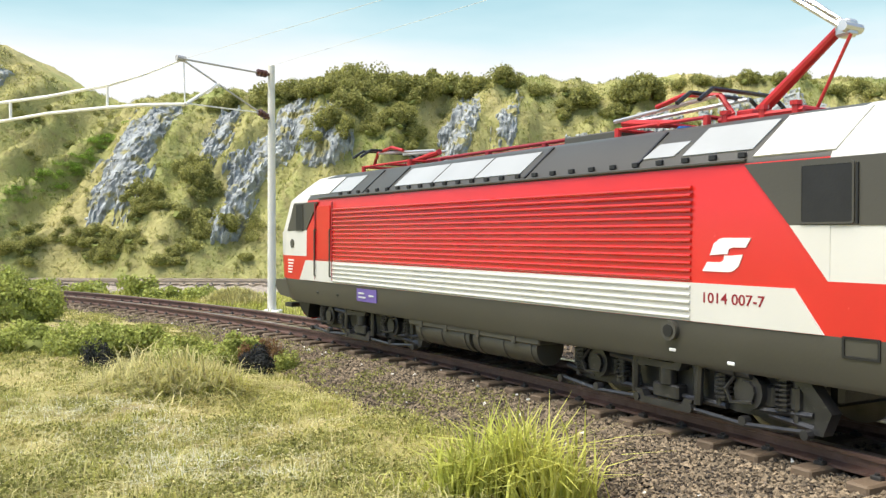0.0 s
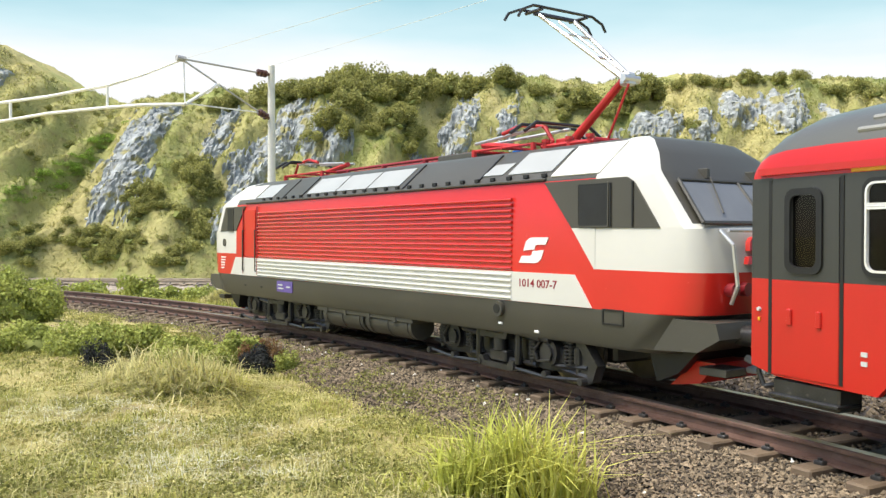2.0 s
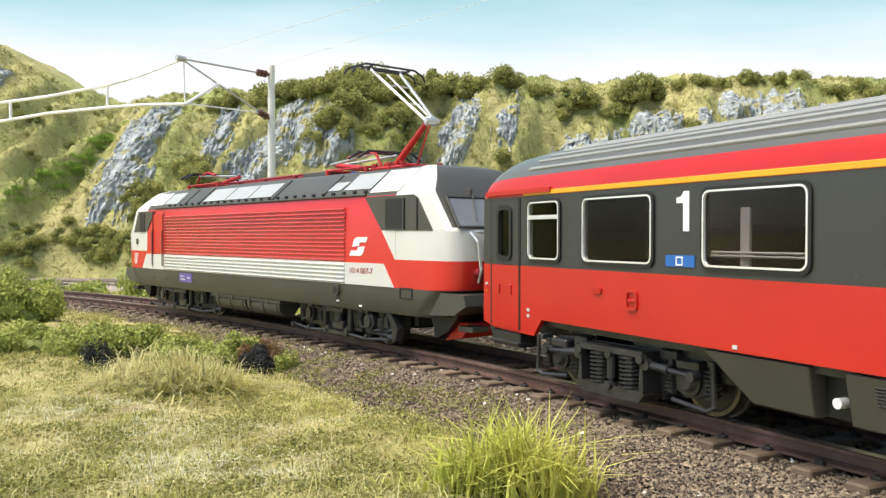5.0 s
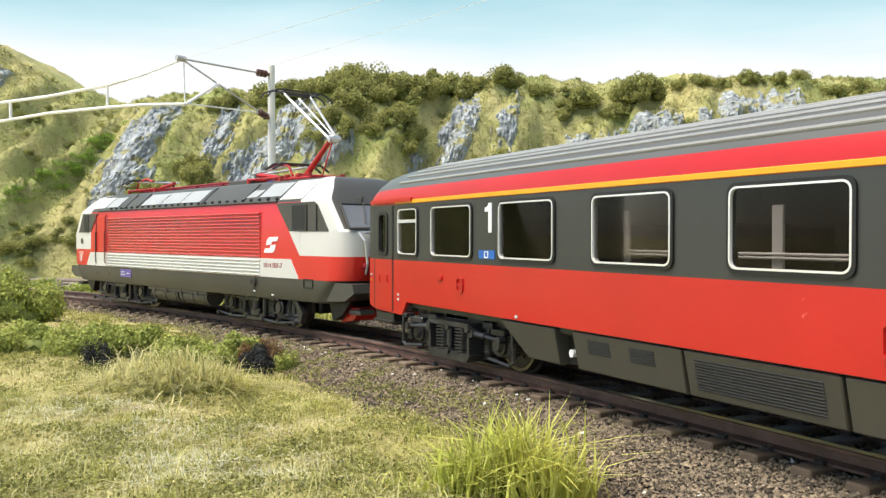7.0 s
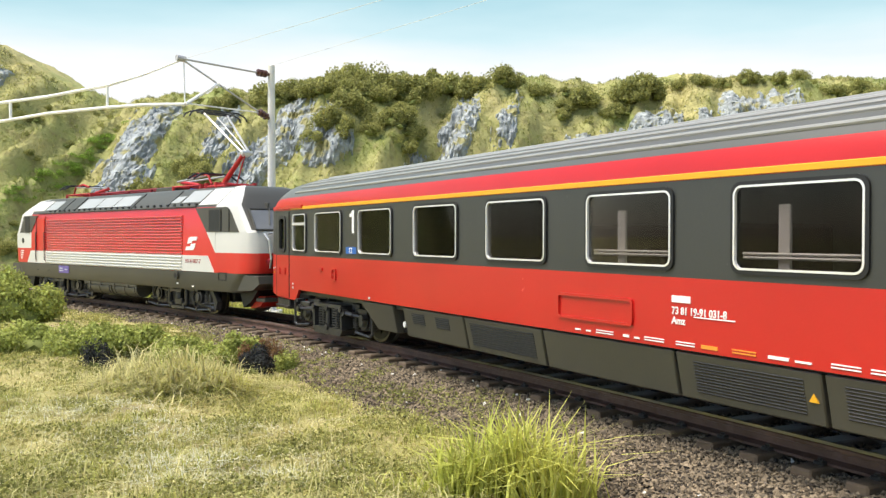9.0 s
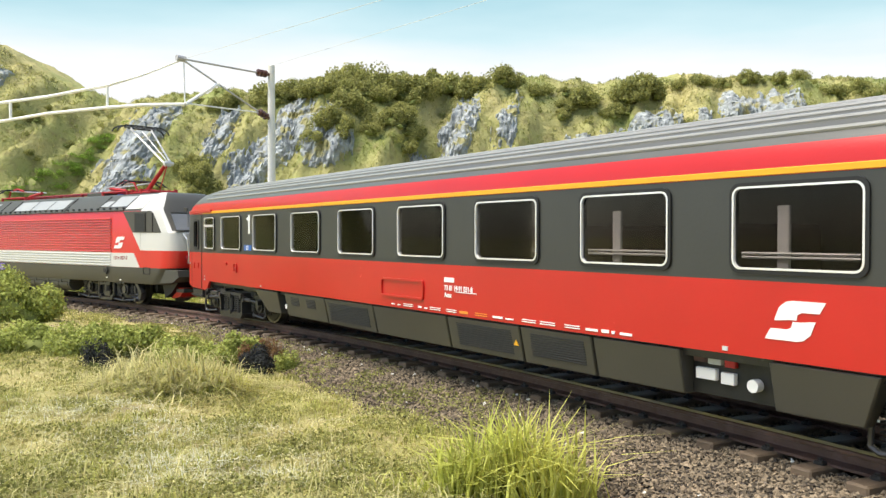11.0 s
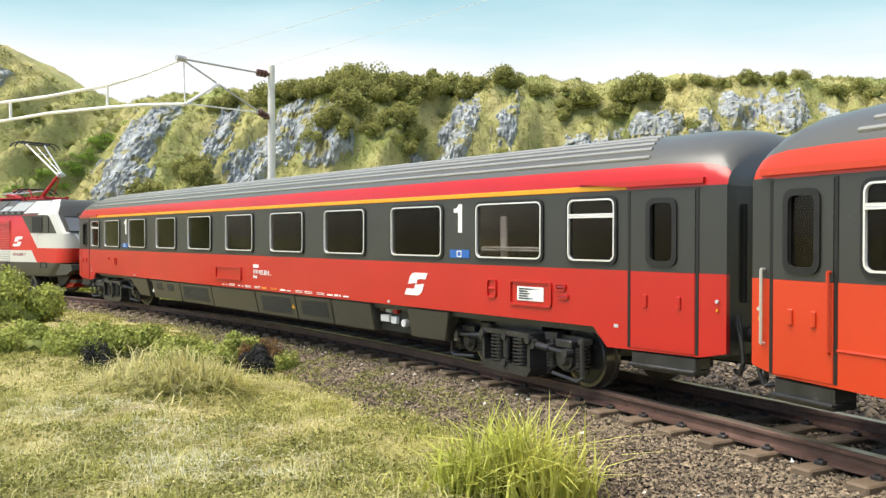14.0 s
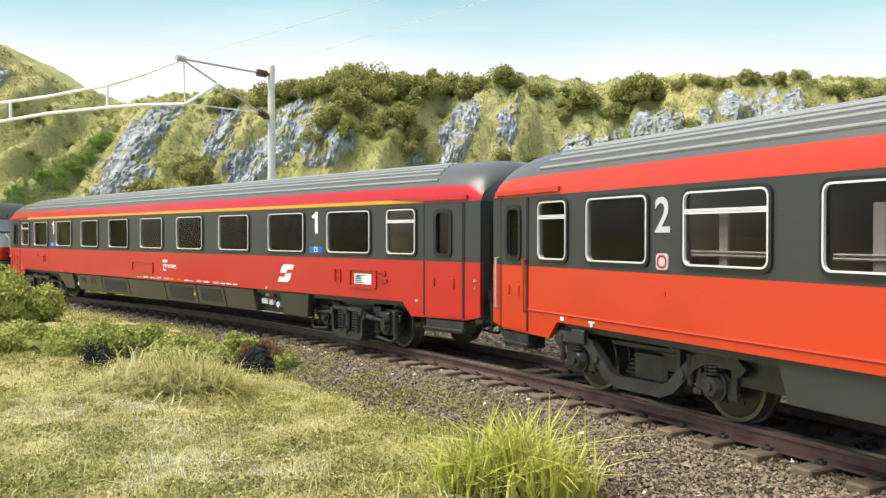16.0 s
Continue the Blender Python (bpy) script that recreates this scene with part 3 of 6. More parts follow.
def loco_bogie_mesh():
    """One side frame after the other with axle boxes, springs, dampers and links."""
    bm = bmesh.new()
    for sy in (1, -1):
        y0, y1 = sy * 1.02, sy * 1.14
        prism(bm, [(-2.0, 0.62), (-1.9, 0.42), (-0.95, 0.36), (-0.6, 0.30), (0.6, 0.30), (0.95, 0.36), (1.9, 0.42), (2.0, 0.62), (1.2, 0.72), (0.7, 0.62), (-0.7, 0.62), (-1.2, 0.72)], y0, y1)
        for x in (-1.28, 1.28):
            box(bm, x - 0.62, x + 0.62, *sorted((sy * 0.96, sy * 1.02)), 0.36, 0.8, 0.02)
            prism(bm, [(x - 0.75, 0.30), (x - 0.3, 0.22), (x + 0.3, 0.22), (x + 0.75, 0.30), (x + 0.55, 0.42), (x - 0.55, 0.42)], sy * 1.02, sy * 1.16)
            rod(bm, (x, sy * 0.95, 0.5), (x, sy * 1.30, 0.5), 0.2, 14)
            rod(bm, (x, sy * 1.28, 0.5), (x, sy * 1.34, 0.5), 0.12, 10)
            box(bm, x - 0.28, x + 0.28, sy * 1.05, sy * 1.22, 0.34, 0.6, 0.03)
            for e in (-0.42, 0.42):
                coil(bm, x + e, sy * 1.2, 0.36, 0.78, 0.1, 8, 0.015)
                rod(bm, (x + e, sy * 1.2, 0.33), (x + e, sy * 1.2, 0.8), 0.05, 8)
            pts = [Vector((x + 0.1, sy * 1.32, 0.72)), Vector((x + 0.28, sy * 1.34, 0.5)), Vector((x + 0.2, sy * 1.34, 0.36)), Vector((x - 0.1, sy * 1.34, 0.4))]
            tube(bm, pts, 0.02, 5)
        prism(bm, [(-0.42, 0.86), (-0.30, 0.60), (0.30, 0.60), (0.42, 0.86), (0.30, 0.86), (0.22, 0.68), (-0.22, 0.68), (-0.30, 0.86)], sy * 1.2, sy * 1.36)
        for x in (-0.55, 0.52):
            rod(bm, (x, sy * 1.3, 0.24), (x - 0.05, sy * 1.32, 0.80), 0.055, 8)
        prism(bm, [(-1.75, 0.82), (-1.95, 0.82), (-2.3, 0.42), (-2.2, 0.18), (-2.08, 0.18), (-2.12, 0.42)], sy * 1.1, sy * 1.26)
        rod(bm, (-2.15, sy * 1.2, 0.22), (-1.5, sy * 1.2, 0.28), 0.04, 6)
        box(bm, -0.34, 0.34, *sorted((sy * 1.08, sy * 1.2)), 0.66, 0.78, 0.02)
        box(bm, -0.22, 0.22, sy * 1.1, sy * 1.3, 0.22, 0.4, 0.02)
        rod(bm, (0.0, sy * 1.24, 0.4), (0.0, sy * 1.24, 0.68), 0.11, 12)
        rod(bm, (-0.5, sy * 1.3, 0.74), (-1.35, sy * 1.3, 0.70), 0.065, 10)
        rod(bm, (-0.75, sy * 1.3, 0.74), (-1.15, sy * 1.3, 0.715), 0.085, 10)
        rod(bm, (0.5, sy * 1.26, 0.30), (0.62, sy * 1.26, 0.74), 0.05, 8)
        rod(bm, (-0.52, sy * 1.24, 0.28), (-0.45, sy * 1.24, 0.72), 0.05, 8)
        box(bm, -2.1, -1.75, sy * 1.08, sy * 1.2, 0.2, 0.64, 0.02)
        rod(bm, (-2.05, sy * 1.2, 0.36), (-1.4, sy * 1.24, 0.32), 0.035, 6)
        rod(bm, (2.05, sy * 1.2, 0.36), (1.4, sy * 1.24, 0.32), 0.035, 6)
        rod(bm, (-0.9, sy * 1.2, 0.27), (0.9, sy * 1.2, 0.27), 0.04, 6)
        for x in (-1.85, -0.8, 0.85, 1.8):
            rod(bm, (x, sy * 1.2, 0.26), (x, sy * 1.2, 0.70), 0.045, 8)
            rod(bm, (x, sy * 1.2, 0.40), (x, sy * 1.2, 0.62), 0.07, 10)
        # low brake rigging
        for a, b in ((-2.05, -0.45), (2.05, 0.45)):
            tube(bm, [Vector((a, sy * 1.3, 0.20)), Vector(((a + b) / 2, sy * 1.33, 0.14)), Vector((b, sy * 1.3, 0.17))], 0.03, 6)
            for x in (a, (a + b) / 2, b):
                rod(bm, (x, sy * 1.26, 0.18), (x, sy * 1.36, 0.18), 0.055, 8)
        prism(bm, [(-0.5, 0.28), (-0.42, 0.12), (0.42, 0.12), (0.5, 0.28), (0.36, 0.28), (0.32, 0.20), (-0.32, 0.20), (-0.36, 0.28)], sy * 1.22, sy * 1.34)
        rod(bm, (0.35, sy * 1.30, 0.62), (0.98, sy * 1.30, 0.66), 0.05, 8)
        box(bm, 0.28, 0.42, *sorted((sy * 1.2, sy * 1.36)), 0.58, 0.72, 0.01)
    box(bm, -1.9, 1.9, -0.55, 0.55, 0.35, 0.8, 0.05)
    return bm


def locomotive():
    loco = thing("locomotive", "red, white and grey electric model locomotive with one raised pantograph", "locomotive", "train")
    body = loco_body(loco)
    for sy in (1, -1):
        Y = sy * (LW + 0.004)
        flat("lower_stripe", [(6.27, 1.225), (5.93, 1.67), (-6.54, 1.67), (-6.88, 1.225)], Y, M["white"], loco, "cream-white stripe")
        flat("cab_panel", [(-6.47, 2.32), (-6.91, 1.76), (-6.93, 1.76), (-6.93, 2.32)], Y - sy * 0.004, M["white"], loco, "cream-white edge of the cab side", 0.004)
        flat("window_band", [(-5.9, 2.985), (-6.47, 2.32), (-8.06, 2.31), (-7.62, 2.92), (-7.5, 2.985)], Y - sy * 0.012, M["grey"], loco, "umber-grey band round the cab window")
        flat("window_band", [(5.3, 2.96), (5.92, 2.35), (7.02, 2.33), (6.62, 2.96)], Y - sy * 0.012, M["grey"], loco, "umber-grey band round the cab window")
        for a, b in ((-6.62, -7.17), (6.45, 6.1)):
            bm = bmesh.new()
            x0, x1 = min(a, b), max(a, b)
            ring(bm, rounded(x0 - 0.02, x1 + 0.02, 2.33, 2.94, 0.03, 3), rounded(x0, x1, 2.35, 2.92, 0.02, 3), sy * (LW - 0.04), sy * (LW + 0.022))
            win = part("cab_window", bm, M["grey"], loco, "cab side window")
            bm = bmesh.new()
            prism(bm, rounded(x0, x1, 2.35, 2.92, 0.02, 3), sy * (LW + 0.008), sy * (LW + 0.018))
            part("pane", bm, M["black"], win, "dark glossy pane")
        for x in (-7.22, -7.61):
            bm = bmesh.new()
            box(bm, x - 0.012, x + 0.012, sy * LW, sy * (LW + 0.022), 2.33, 2.92)
            part("window_seam", bm, M["black"], loco)
        # ribs of the louvred side
        bm = bmesh.new()
        pts = [(0.02 - 0.026 * math.cos(k * math.pi / 8), 0.034 * math.sin(k * math.pi / 8)) for k in range(9)]
        a = [bm.verts.new((-5.17, sy * (LW - 0.004 + y), z)) for z, y in pts]
        b = [bm.verts.new((4.50, sy * (LW - 0.004 + y), z)) for z, y in pts]
        for i in range(8):
            bm.faces.new((a[i], b[i], b[i + 1], a[i + 1]))
        bm.faces.new(a)
        bm.faces.new(b[::-1])
        bmesh.ops.recalc_face_normals(bm, faces=bm.faces[:])
        red_rib = finish(bm, "louvre_rib", M["rib_red"])
        white_rib = red_rib.copy()
        white_rib.materials.clear()
        white_rib.materials.append(M["rib_white"])
        for k in range(13):
            share("louvre_rib", red_rib, loco, z=1.70 + k * 0.0875)
        for k in range(5):
            share("louvre_rib", white_rib, loco, y=sy * 0.012, z=1.245 + k * 0.087)
        # doors, hatches and fittings
        for x in (5.43, 4.55):
            bm = bmesh.new()
            box(bm, x - 0.018, x + 0.018, sy * LW, sy * (LW + 0.02), 1.26, 2.93)
            d = part("door_seam", bm, M["print_dark"], loco, "dark seam of the engine-room door")
        bm = bmesh.new()
        box(bm, 4.66, 5.32, sy * LW, sy * (LW + 0.015), 1.70, 2.86, 0.006)
        door = part("door", bm, M["red"], loco, "narrow red side door")
        bm = bmesh.new()
        for x in (4.6, 5.38):
            rod(bm, (x, sy * (LW + 0.05), 1.35), (x, sy * (LW + 0.05), 2.35), 0.016, 6)
            for z in (1.35, 2.35):
                rod(bm, (x, sy * LW, z), (x, sy * (LW + 0.05), z), 0.016, 6)
        part("grab_rail", bm, M["grey"], door)
        bm = bmesh.new()
        ring(bm, rounded(-7.46, -7.07, 1.02, 1.235, 0.01, 1), rounded(-7.435, -7.095, 1.045, 1.21, 0.01, 1), sy * LW, sy * (LW + 0.015))
        part("hatch_frame", bm, M["black"], loco)
        bm = bmesh.new()
        rod(bm, (-4.88, sy * LW, 1.09), (-4.88, sy * (LW + 0.07), 1.09), 0.12, 18)
        socket = part("socket", bm, M["grey"], loco, "round grey socket")
        bm = bmesh.new()
        rod(bm, (-4.88, sy * (LW + 0.05), 1.09), (-4.88, sy * (LW + 0.08), 1.09), 0.075, 16)
        part("socket_hole", bm, M["black"], socket)
        for x, z in ((-4.9, 0.86), (-5.75, 0.80), (5.3, 0.98), (4.3, 0.98)):
            bm = bmesh.new()
            box(bm, x - 0.05, x + 0.05, sy * LW, sy * (LW + 0.02), z - 0.02, z + 0.02, 0.008)
            part("marking", bm, M["print_white"] if x < 0 else M["black"], loco)
        bm = bmesh.new()
        rod(bm, (6.71, sy * LW, 2.04), (6.71, sy * (LW + 0.018), 2.04), 0.10, 18)
        part("emblem", bm, M["grey"], loco, "small round grey emblem")
        flat("name_plate", [(3.39, 0.92), (2.56, 0.92), (2.56, 1.17), (3.39, 1.17)], Y, M["purple"], loco, "small violet plate with pale lettering")
        for x0, x1, z in ((3.3, 3.06, 1.08), (3.3, 3.0, 1.0), (2.86, 2.66, 1.045)):
            flat("lettering_bar", [(x0, z - 0.016), (x1, z - 0.016), (x1, z + 0.016), (x0, z + 0.016)], Y + sy * 0.012, M["print_grey"], loco)
        for k in range(5):
            flat("lettering_bar", [(6.95, 1.64 - 0.07 * k), (6.62 + 0.03 * k, 1.64 - 0.07 * k), (6.62 + 0.03 * k, 1.67 - 0.07 * k), (6.95, 1.67 - 0.07 * k)], Y - sy * 0.006, M["print_white"], loco)
        if sy > 0:
            for o in badge(-5.34, 1.81, 0.66, 0.38):
                flat("railway_badge", o, Y, M["print_white"], loco, "white curved railway badge", 0.006)
            letters("running_number", "1014 007-7", 0.165, M["print_dark"], loco, -5.33, LW + 0.017, 1.455, 1, "dark red running number 1014 007-7", 0.0015, 1.13)
        # roof sides
        for u0, u1, k0, k1, m in ((6.0, 4.95, 0.12, 0.9, "white"), (4.85, 3.9, 0.15, 0.85, "panel"), (2.1, -1.75, 0.16, 0.88, "panel"), (-4.25, -4.75, 0.22, 0.62, "panel"), (-4.9, -5.9, 0.2, 0.95, "panel"), (-5.98, -6.95, 0.0, 1.0, "white")):
            roof_panel("roof_panel", u0, u1, k0, k1, M[m], loco, sy, 0.12, "pale grey roof panel")
        for u in (3.3, 2.3, -1.95, -4.2):
            roof_panel("roof_seam", u + 0.02, u - 0.02, 0.0, 1.0, M["black"], loco, sy, 0.12)
        for u in (0.75, -0.55):
            roof_panel("roof_seam", u + 0.012, u - 0.012, 0.16, 0.88, M["grey"], loco, sy, 0.12, out=0.026)
        bolt = bmesh.new()
        box(bolt, -0.05, 0.05, sy * 1.385, sy * 1.43, 3.07, 3.13, 0.006)
        bolt = finish(bolt, "roof_bolt", M["black"])
        for k in range(26):
            share("roof_bolt", bolt, loco, x=4.3 - k * 0.405)
        bm = bmesh.new()
        box(bm, -5.9, 5.3, sy * 1.40, sy * 1.475, 3.015, 3.055, 0.01)
        part("rain_gutter", bm, M["grey"], loco)
        # tanks and boxes under the frame
        for a, b in ((1.25, -0.45), (-0.55, -2.2)):
            bm = bmesh.new()
            rod(bm, (a, sy * 1.12, 0.56), (b, sy * 1.12, 0.56), 0.26, 20)
            for u in (a - 0.15, (a + b) / 2, b + 0.15):
                rod(bm, (u - 0.03, sy * 1.12, 0.56), (u + 0.03, sy * 1.12, 0.56), 0.275, 20)
            part("air_tank", bm, M["grey"], loco, "grey air tank")
        bm = bmesh.new()
        box(bm, -2.3, 1.45, sy * 0.95, sy * 1.42, 0.62, 0.76, 0.02)
        for u in (1.0, 0.2, -0.75, -1.7):
            box(bm, u - 0.05, u + 0.05, sy * 1.38, sy * 1.44, 0.60, 0.72, 0.01)
        part("underframe_box", bm, M["grey"], loco)
    # cab fronts
    for d in (1, -1):
        X = lambda h: MIDU + d * h
        bm = bmesh.new()
        outline = [(-1.24, 2.40), (1.24, 2.40), (1.16, 2.90), (-1.16, 2.90)]
        hz = lambda z: 8.05 - (z - 2.36) / 0.64 * 0.53 + 0.006
        a = [bm.verts.new((X(hz(z) + 0.02), y, z)) for y, z in outline]
        bm.faces.new(a)
        a2 = [bm.verts.new((X(hz(z) - 0.03), y, z)) for y, z in outline]
        for i in range(4):
            bm.faces.new((a[i], a[(i + 1) % 4], a2[(i + 1) % 4], a2[i]))
        bmesh.ops.recalc_face_normals(bm, faces=bm.faces[:])
        scr = part("windscreen", bm, M["windscreen"], loco, "large glossy windscreen with a painted pale reflection, in a grey frame")
        bm = bmesh.new()
        for p, q in (((-1.27, 2.37), (1.27, 2.37)), ((-1.18, 2.93), (1.18, 2.93)), ((-1.27, 2.37), (-1.18, 2.93)), ((1.27, 2.37), (1.18, 2.93)), ((0, 2.37), (0, 2.93))):
            rod(bm, (X(hz(p[1]) + 0.02), p[0], p[1]), (X(hz(q[1]) + 0.02), q[0], q[1]), 0.026, 6)
        part("windscreen_frame", bm, M["grey"], scr)
        bm = bmesh.new()
        for y in (0.55, -0.45):
            rod(bm, (X(hz(2.98) + 0.06), y, 2.98), (X(hz(2.5) + 0.06), y + 0.25, 2.5), 0.013, 6)
            box(bm, min(X(7.42), X(7.58)), max(X(7.42), X(7.58)), y - 0.03, y + 0.03, 2.96, 3.10, 0.01)
        part("wiper", bm, M["grey"], scr, "grey windscreen wipers")
        bm = bmesh.new()
        rod(bm, (X(8.22), -1.0, 2.28), (X(8.22), 1.0, 2.28), 0.022, 8)
        for y in (-1.08, 1.08):
            tube(bm, [Vector((X(8.16), y, 2.28)), Vector((X(8.34), y * 0.98, 2.1)), Vector((X(8.38), y * 0.95, 1.6)), Vector((X(8.25), y * 0.9, 1.38))], 0.025, 8)
        part("handrail", bm, M["silver"], loco, "bent wire handrail")
        for o in badge(0, 0, 0.52, 0.34):
            bm = bmesh.new()
            va = [bm.verts.new((X(8.275 - (z / 0.34) * 0.07), (y + 0.26) * -d + 0.42, 1.86 + z)) for y, z in o]
            vb = [bm.verts.new((X(8.2 - (z / 0.34) * 0.07), (y + 0.26) * -d + 0.42, 1.86 + z)) for y, z in o]
            fs = [bm.faces.new(va), bm.faces.new(vb)] + [bm.faces.new((va[i], va[(i + 1) % len(va)], vb[(i + 1) % len(va)], vb[i])) for i in range(len(va))]
            bmesh.ops.recalc_face_normals(bm, faces=fs)
            part("railway_badge", bm, M["red"], loco, "red curved railway badge")
        bm = bmesh.new()
        for y in (-0.95, -0.7, 0.7, 0.95):
            rod(bm, (X(8.15), y, 1.55), (X(8.3), y, 1.55), 0.085, 12)
        part("lamp_cluster", bm, M["print_dark"], loco, "small unlit front lamps")
        bm = bmesh.new()
        prism(bm, [(X(7.05), 0.72), (X(7.6), 0.72), (X(7.95), 1.0), (X(7.85), 0.75), (X(7.55), 0.45), (X(7.2), 0.3)], -1.1, 1.1)
        part("snow_plough", bm, M["black"], loco, "black snow plough under the nose")
        for y in (-1, 1):
            bm = bmesh.new()
            prism(bm, [(X(7.35), 0.76), (X(8.1), 0.80), (X(8.42), 0.98), (X(8.36), 1.17), (X(7.6), 1.19)], *((-1.42, -0.6) if y < 0 else (0.6, 1.42)))
            buf = part("buffer", bm, M["grey"], loco, "grey buffer beam box with sprung buffer")
            bm = bmesh.new()
            rod(bm, (X(8.3), y * 0.88, 1.0), (X(8.68), y * 0.88, 1.0), 0.13, 14)
            rod(bm, (X(8.68), y * 0.88, 1.0), (X(8.78), y * 0.88, 1.0), 0.235, 20)
            part("buffer_plate", bm, M["under"], buf)
            bm = bmesh.new()
            box(bm, min(X(7.95), X(8.35)), max(X(7.95), X(8.35)), y * 1.2 if y < 0 else 0.8, -0.8 if y < 0 else 1.2, 0.5, 0.6, 0.01)
            part("step", bm, M["grey"], loco)
        bm = bmesh.new()
        box(bm, min(X(7.4), X(8.9)), max(X(7.4), X(8.9)), -0.2, 0.2, 0.55, 0.8, 0.03)
        hook = part("coupling", bm, M["black"], loco, "black coupling")
        bm = bmesh.new()
        box(bm, min(X(8.2), X(8.5)), max(X(8.2), X(8.5)), 0.25, 0.62, 0.50, 0.58, 0.02)
        rod(bm, (X(8.1), 0.45, 0.66), (X(8.35), 0.45, 0.58), 0.05, 8)
        part("brake_hose", bm, M["print_grey"], hook, "pale grey hose coupling")
        bm = bmesh.new()
        prism(bm, [(X(7.3), 0.26), (X(7.78), 0.34), (X(8.02), 0.62), (X(7.7), 0.62)], -0.95, 0.95)
        part("bumper", bm, M["red"], loco, "red edge of the plough")
    # roof gear
    folded_pantograph(loco, 4.9, 2.9, -1)
    folded_pantograph(loco, -3.0, -4.6, 1)
    raised_pantograph(loco)
    bm = bmesh.new()
    for k, y in ((0, 0.25), (1, -0.2)):
        rod(bm, (2.7, y, 3.72), (-2.9, y, 3.74), 0.035, 6)
    for u in (2.2, 0.6, -1.0, -2.4):
        rod(bm, (u, 0.25, 3.58), (u, 0.25, 3.72), 0.06, 8)
    part("busbar", bm, M["print_dark"], loco, "thin dark red roof conductor on insulators")
    bm = bmesh.new()
    box(bm, -2.9, -1.7, -0.45, 0.45, 3.58, 3.74, 0.02)
    part("roof_box", bm, M["grey"], loco, "dark flat box on the roof")
    bm = bmesh.new()
    for k in range(4):
        rod(bm, (-4.3, 0.62, 3.45 + k * 0.05), (-4.3, 0.62, 3.475 + k * 0.05), 0.10, 12)
    part("insulator", bm, M["blue"], loco, "blue ribbed insulator")
    for x in (3.70, -4.68):
        b = bogie_at(loco, x, loco_bogie_mesh(), M["under"], "dark grey bogie with coil springs and dampers", 0.0, 4.5)
        add_wheels(b, 0.5, (-1.28, 1.28))
    return loco


# -- coaches --
CW = 1.41
SHELL = [(1.41, 2.82), (1.405, 2.90), (1.38, 3.02), (1.335, 3.13), (1.25, 3.25), (1.10, 3.38), (0.85, 3.50), (0.5, 3.60), (0.2, 3.64), (0.0, 3.645)]


def window_meshes(w, split):
    """The dark gasket, the bright rim and the pane of a window w wide."""
    z0, z1, out = 1.875, 2.71, []
    bm = bmesh.new()
    ring(bm, rounded(-w / 2 - 0.05, w / 2 + 0.05, z0 - 0.055, z1 + 0.05, 0.12), rounded(-w / 2, w / 2, z0, z1, 0.09), -0.03, 0.024)
    out.append(finish(bm, "gasket", M["black"]))
    bm = bmesh.new()
    ring(bm, rounded(-w / 2 - 0.012, w / 2 + 0.012, z0 - 0.012, z1 + 0.012, 0.10), rounded(-w / 2 + 0.010, w / 2 - 0.010, z0 + 0.010, z1 - 0.010, 0.08), -0.008, 0.032)
    if split:
        ring(bm, rounded(-w / 2, w / 2, z1 - 0.25, z1 - 0.19, 0.01, 1), rounded(-w / 2 + 0.01, w / 2 - 0.01, z1 - 0.235, z1 - 0.205, 0.005, 1), -0.02, 0.03)
        rod(bm, (-w / 2, 0.01, z1 - 0.22), (w / 2, 0.01, z1 - 0.22), 0.022, 6)
    out.append(finish(bm, "rim", M["chrome"]))
    bm = bmesh.new()
    prism(bm, rounded(-w / 2, w / 2, z0, z1, 0.09), -0.012, 0.0)
    out.append(finish(bm, "pane", M["glass"]))
    return out


def side_band(bm, a, b, holes, z0, z1, h0, h1, y0, y1):
    """A wall strip from a to b with openings."""
    box(bm, a, b, y0, y1, z0, h0)
    box(bm, a, b, y0, y1, h1, z1)
    x = a
    for p, q in sorted(holes):
        box(bm, x, p, y0, y1, h0, h1)
        x = q
    box(bm, x, b, y0, y1, h0, h1)


def beam(bm, line, half, y0, y1):
    """A flat bar of even thickness that follows a bent line in x and z."""
    up, down = [], []
    for k, (x, z) in enumerate(line):
        a, b = Vector(line[max(0, k - 1)]), Vector(line[min(len(line) - 1, k + 1)])
        d = (b - a).normalized()
        up.append((x - d.y * half, z + d.x * half))
        down.append((x + d.y * half, z - d.x * half))
    prism(bm, up + down[::-1], y0, y1)


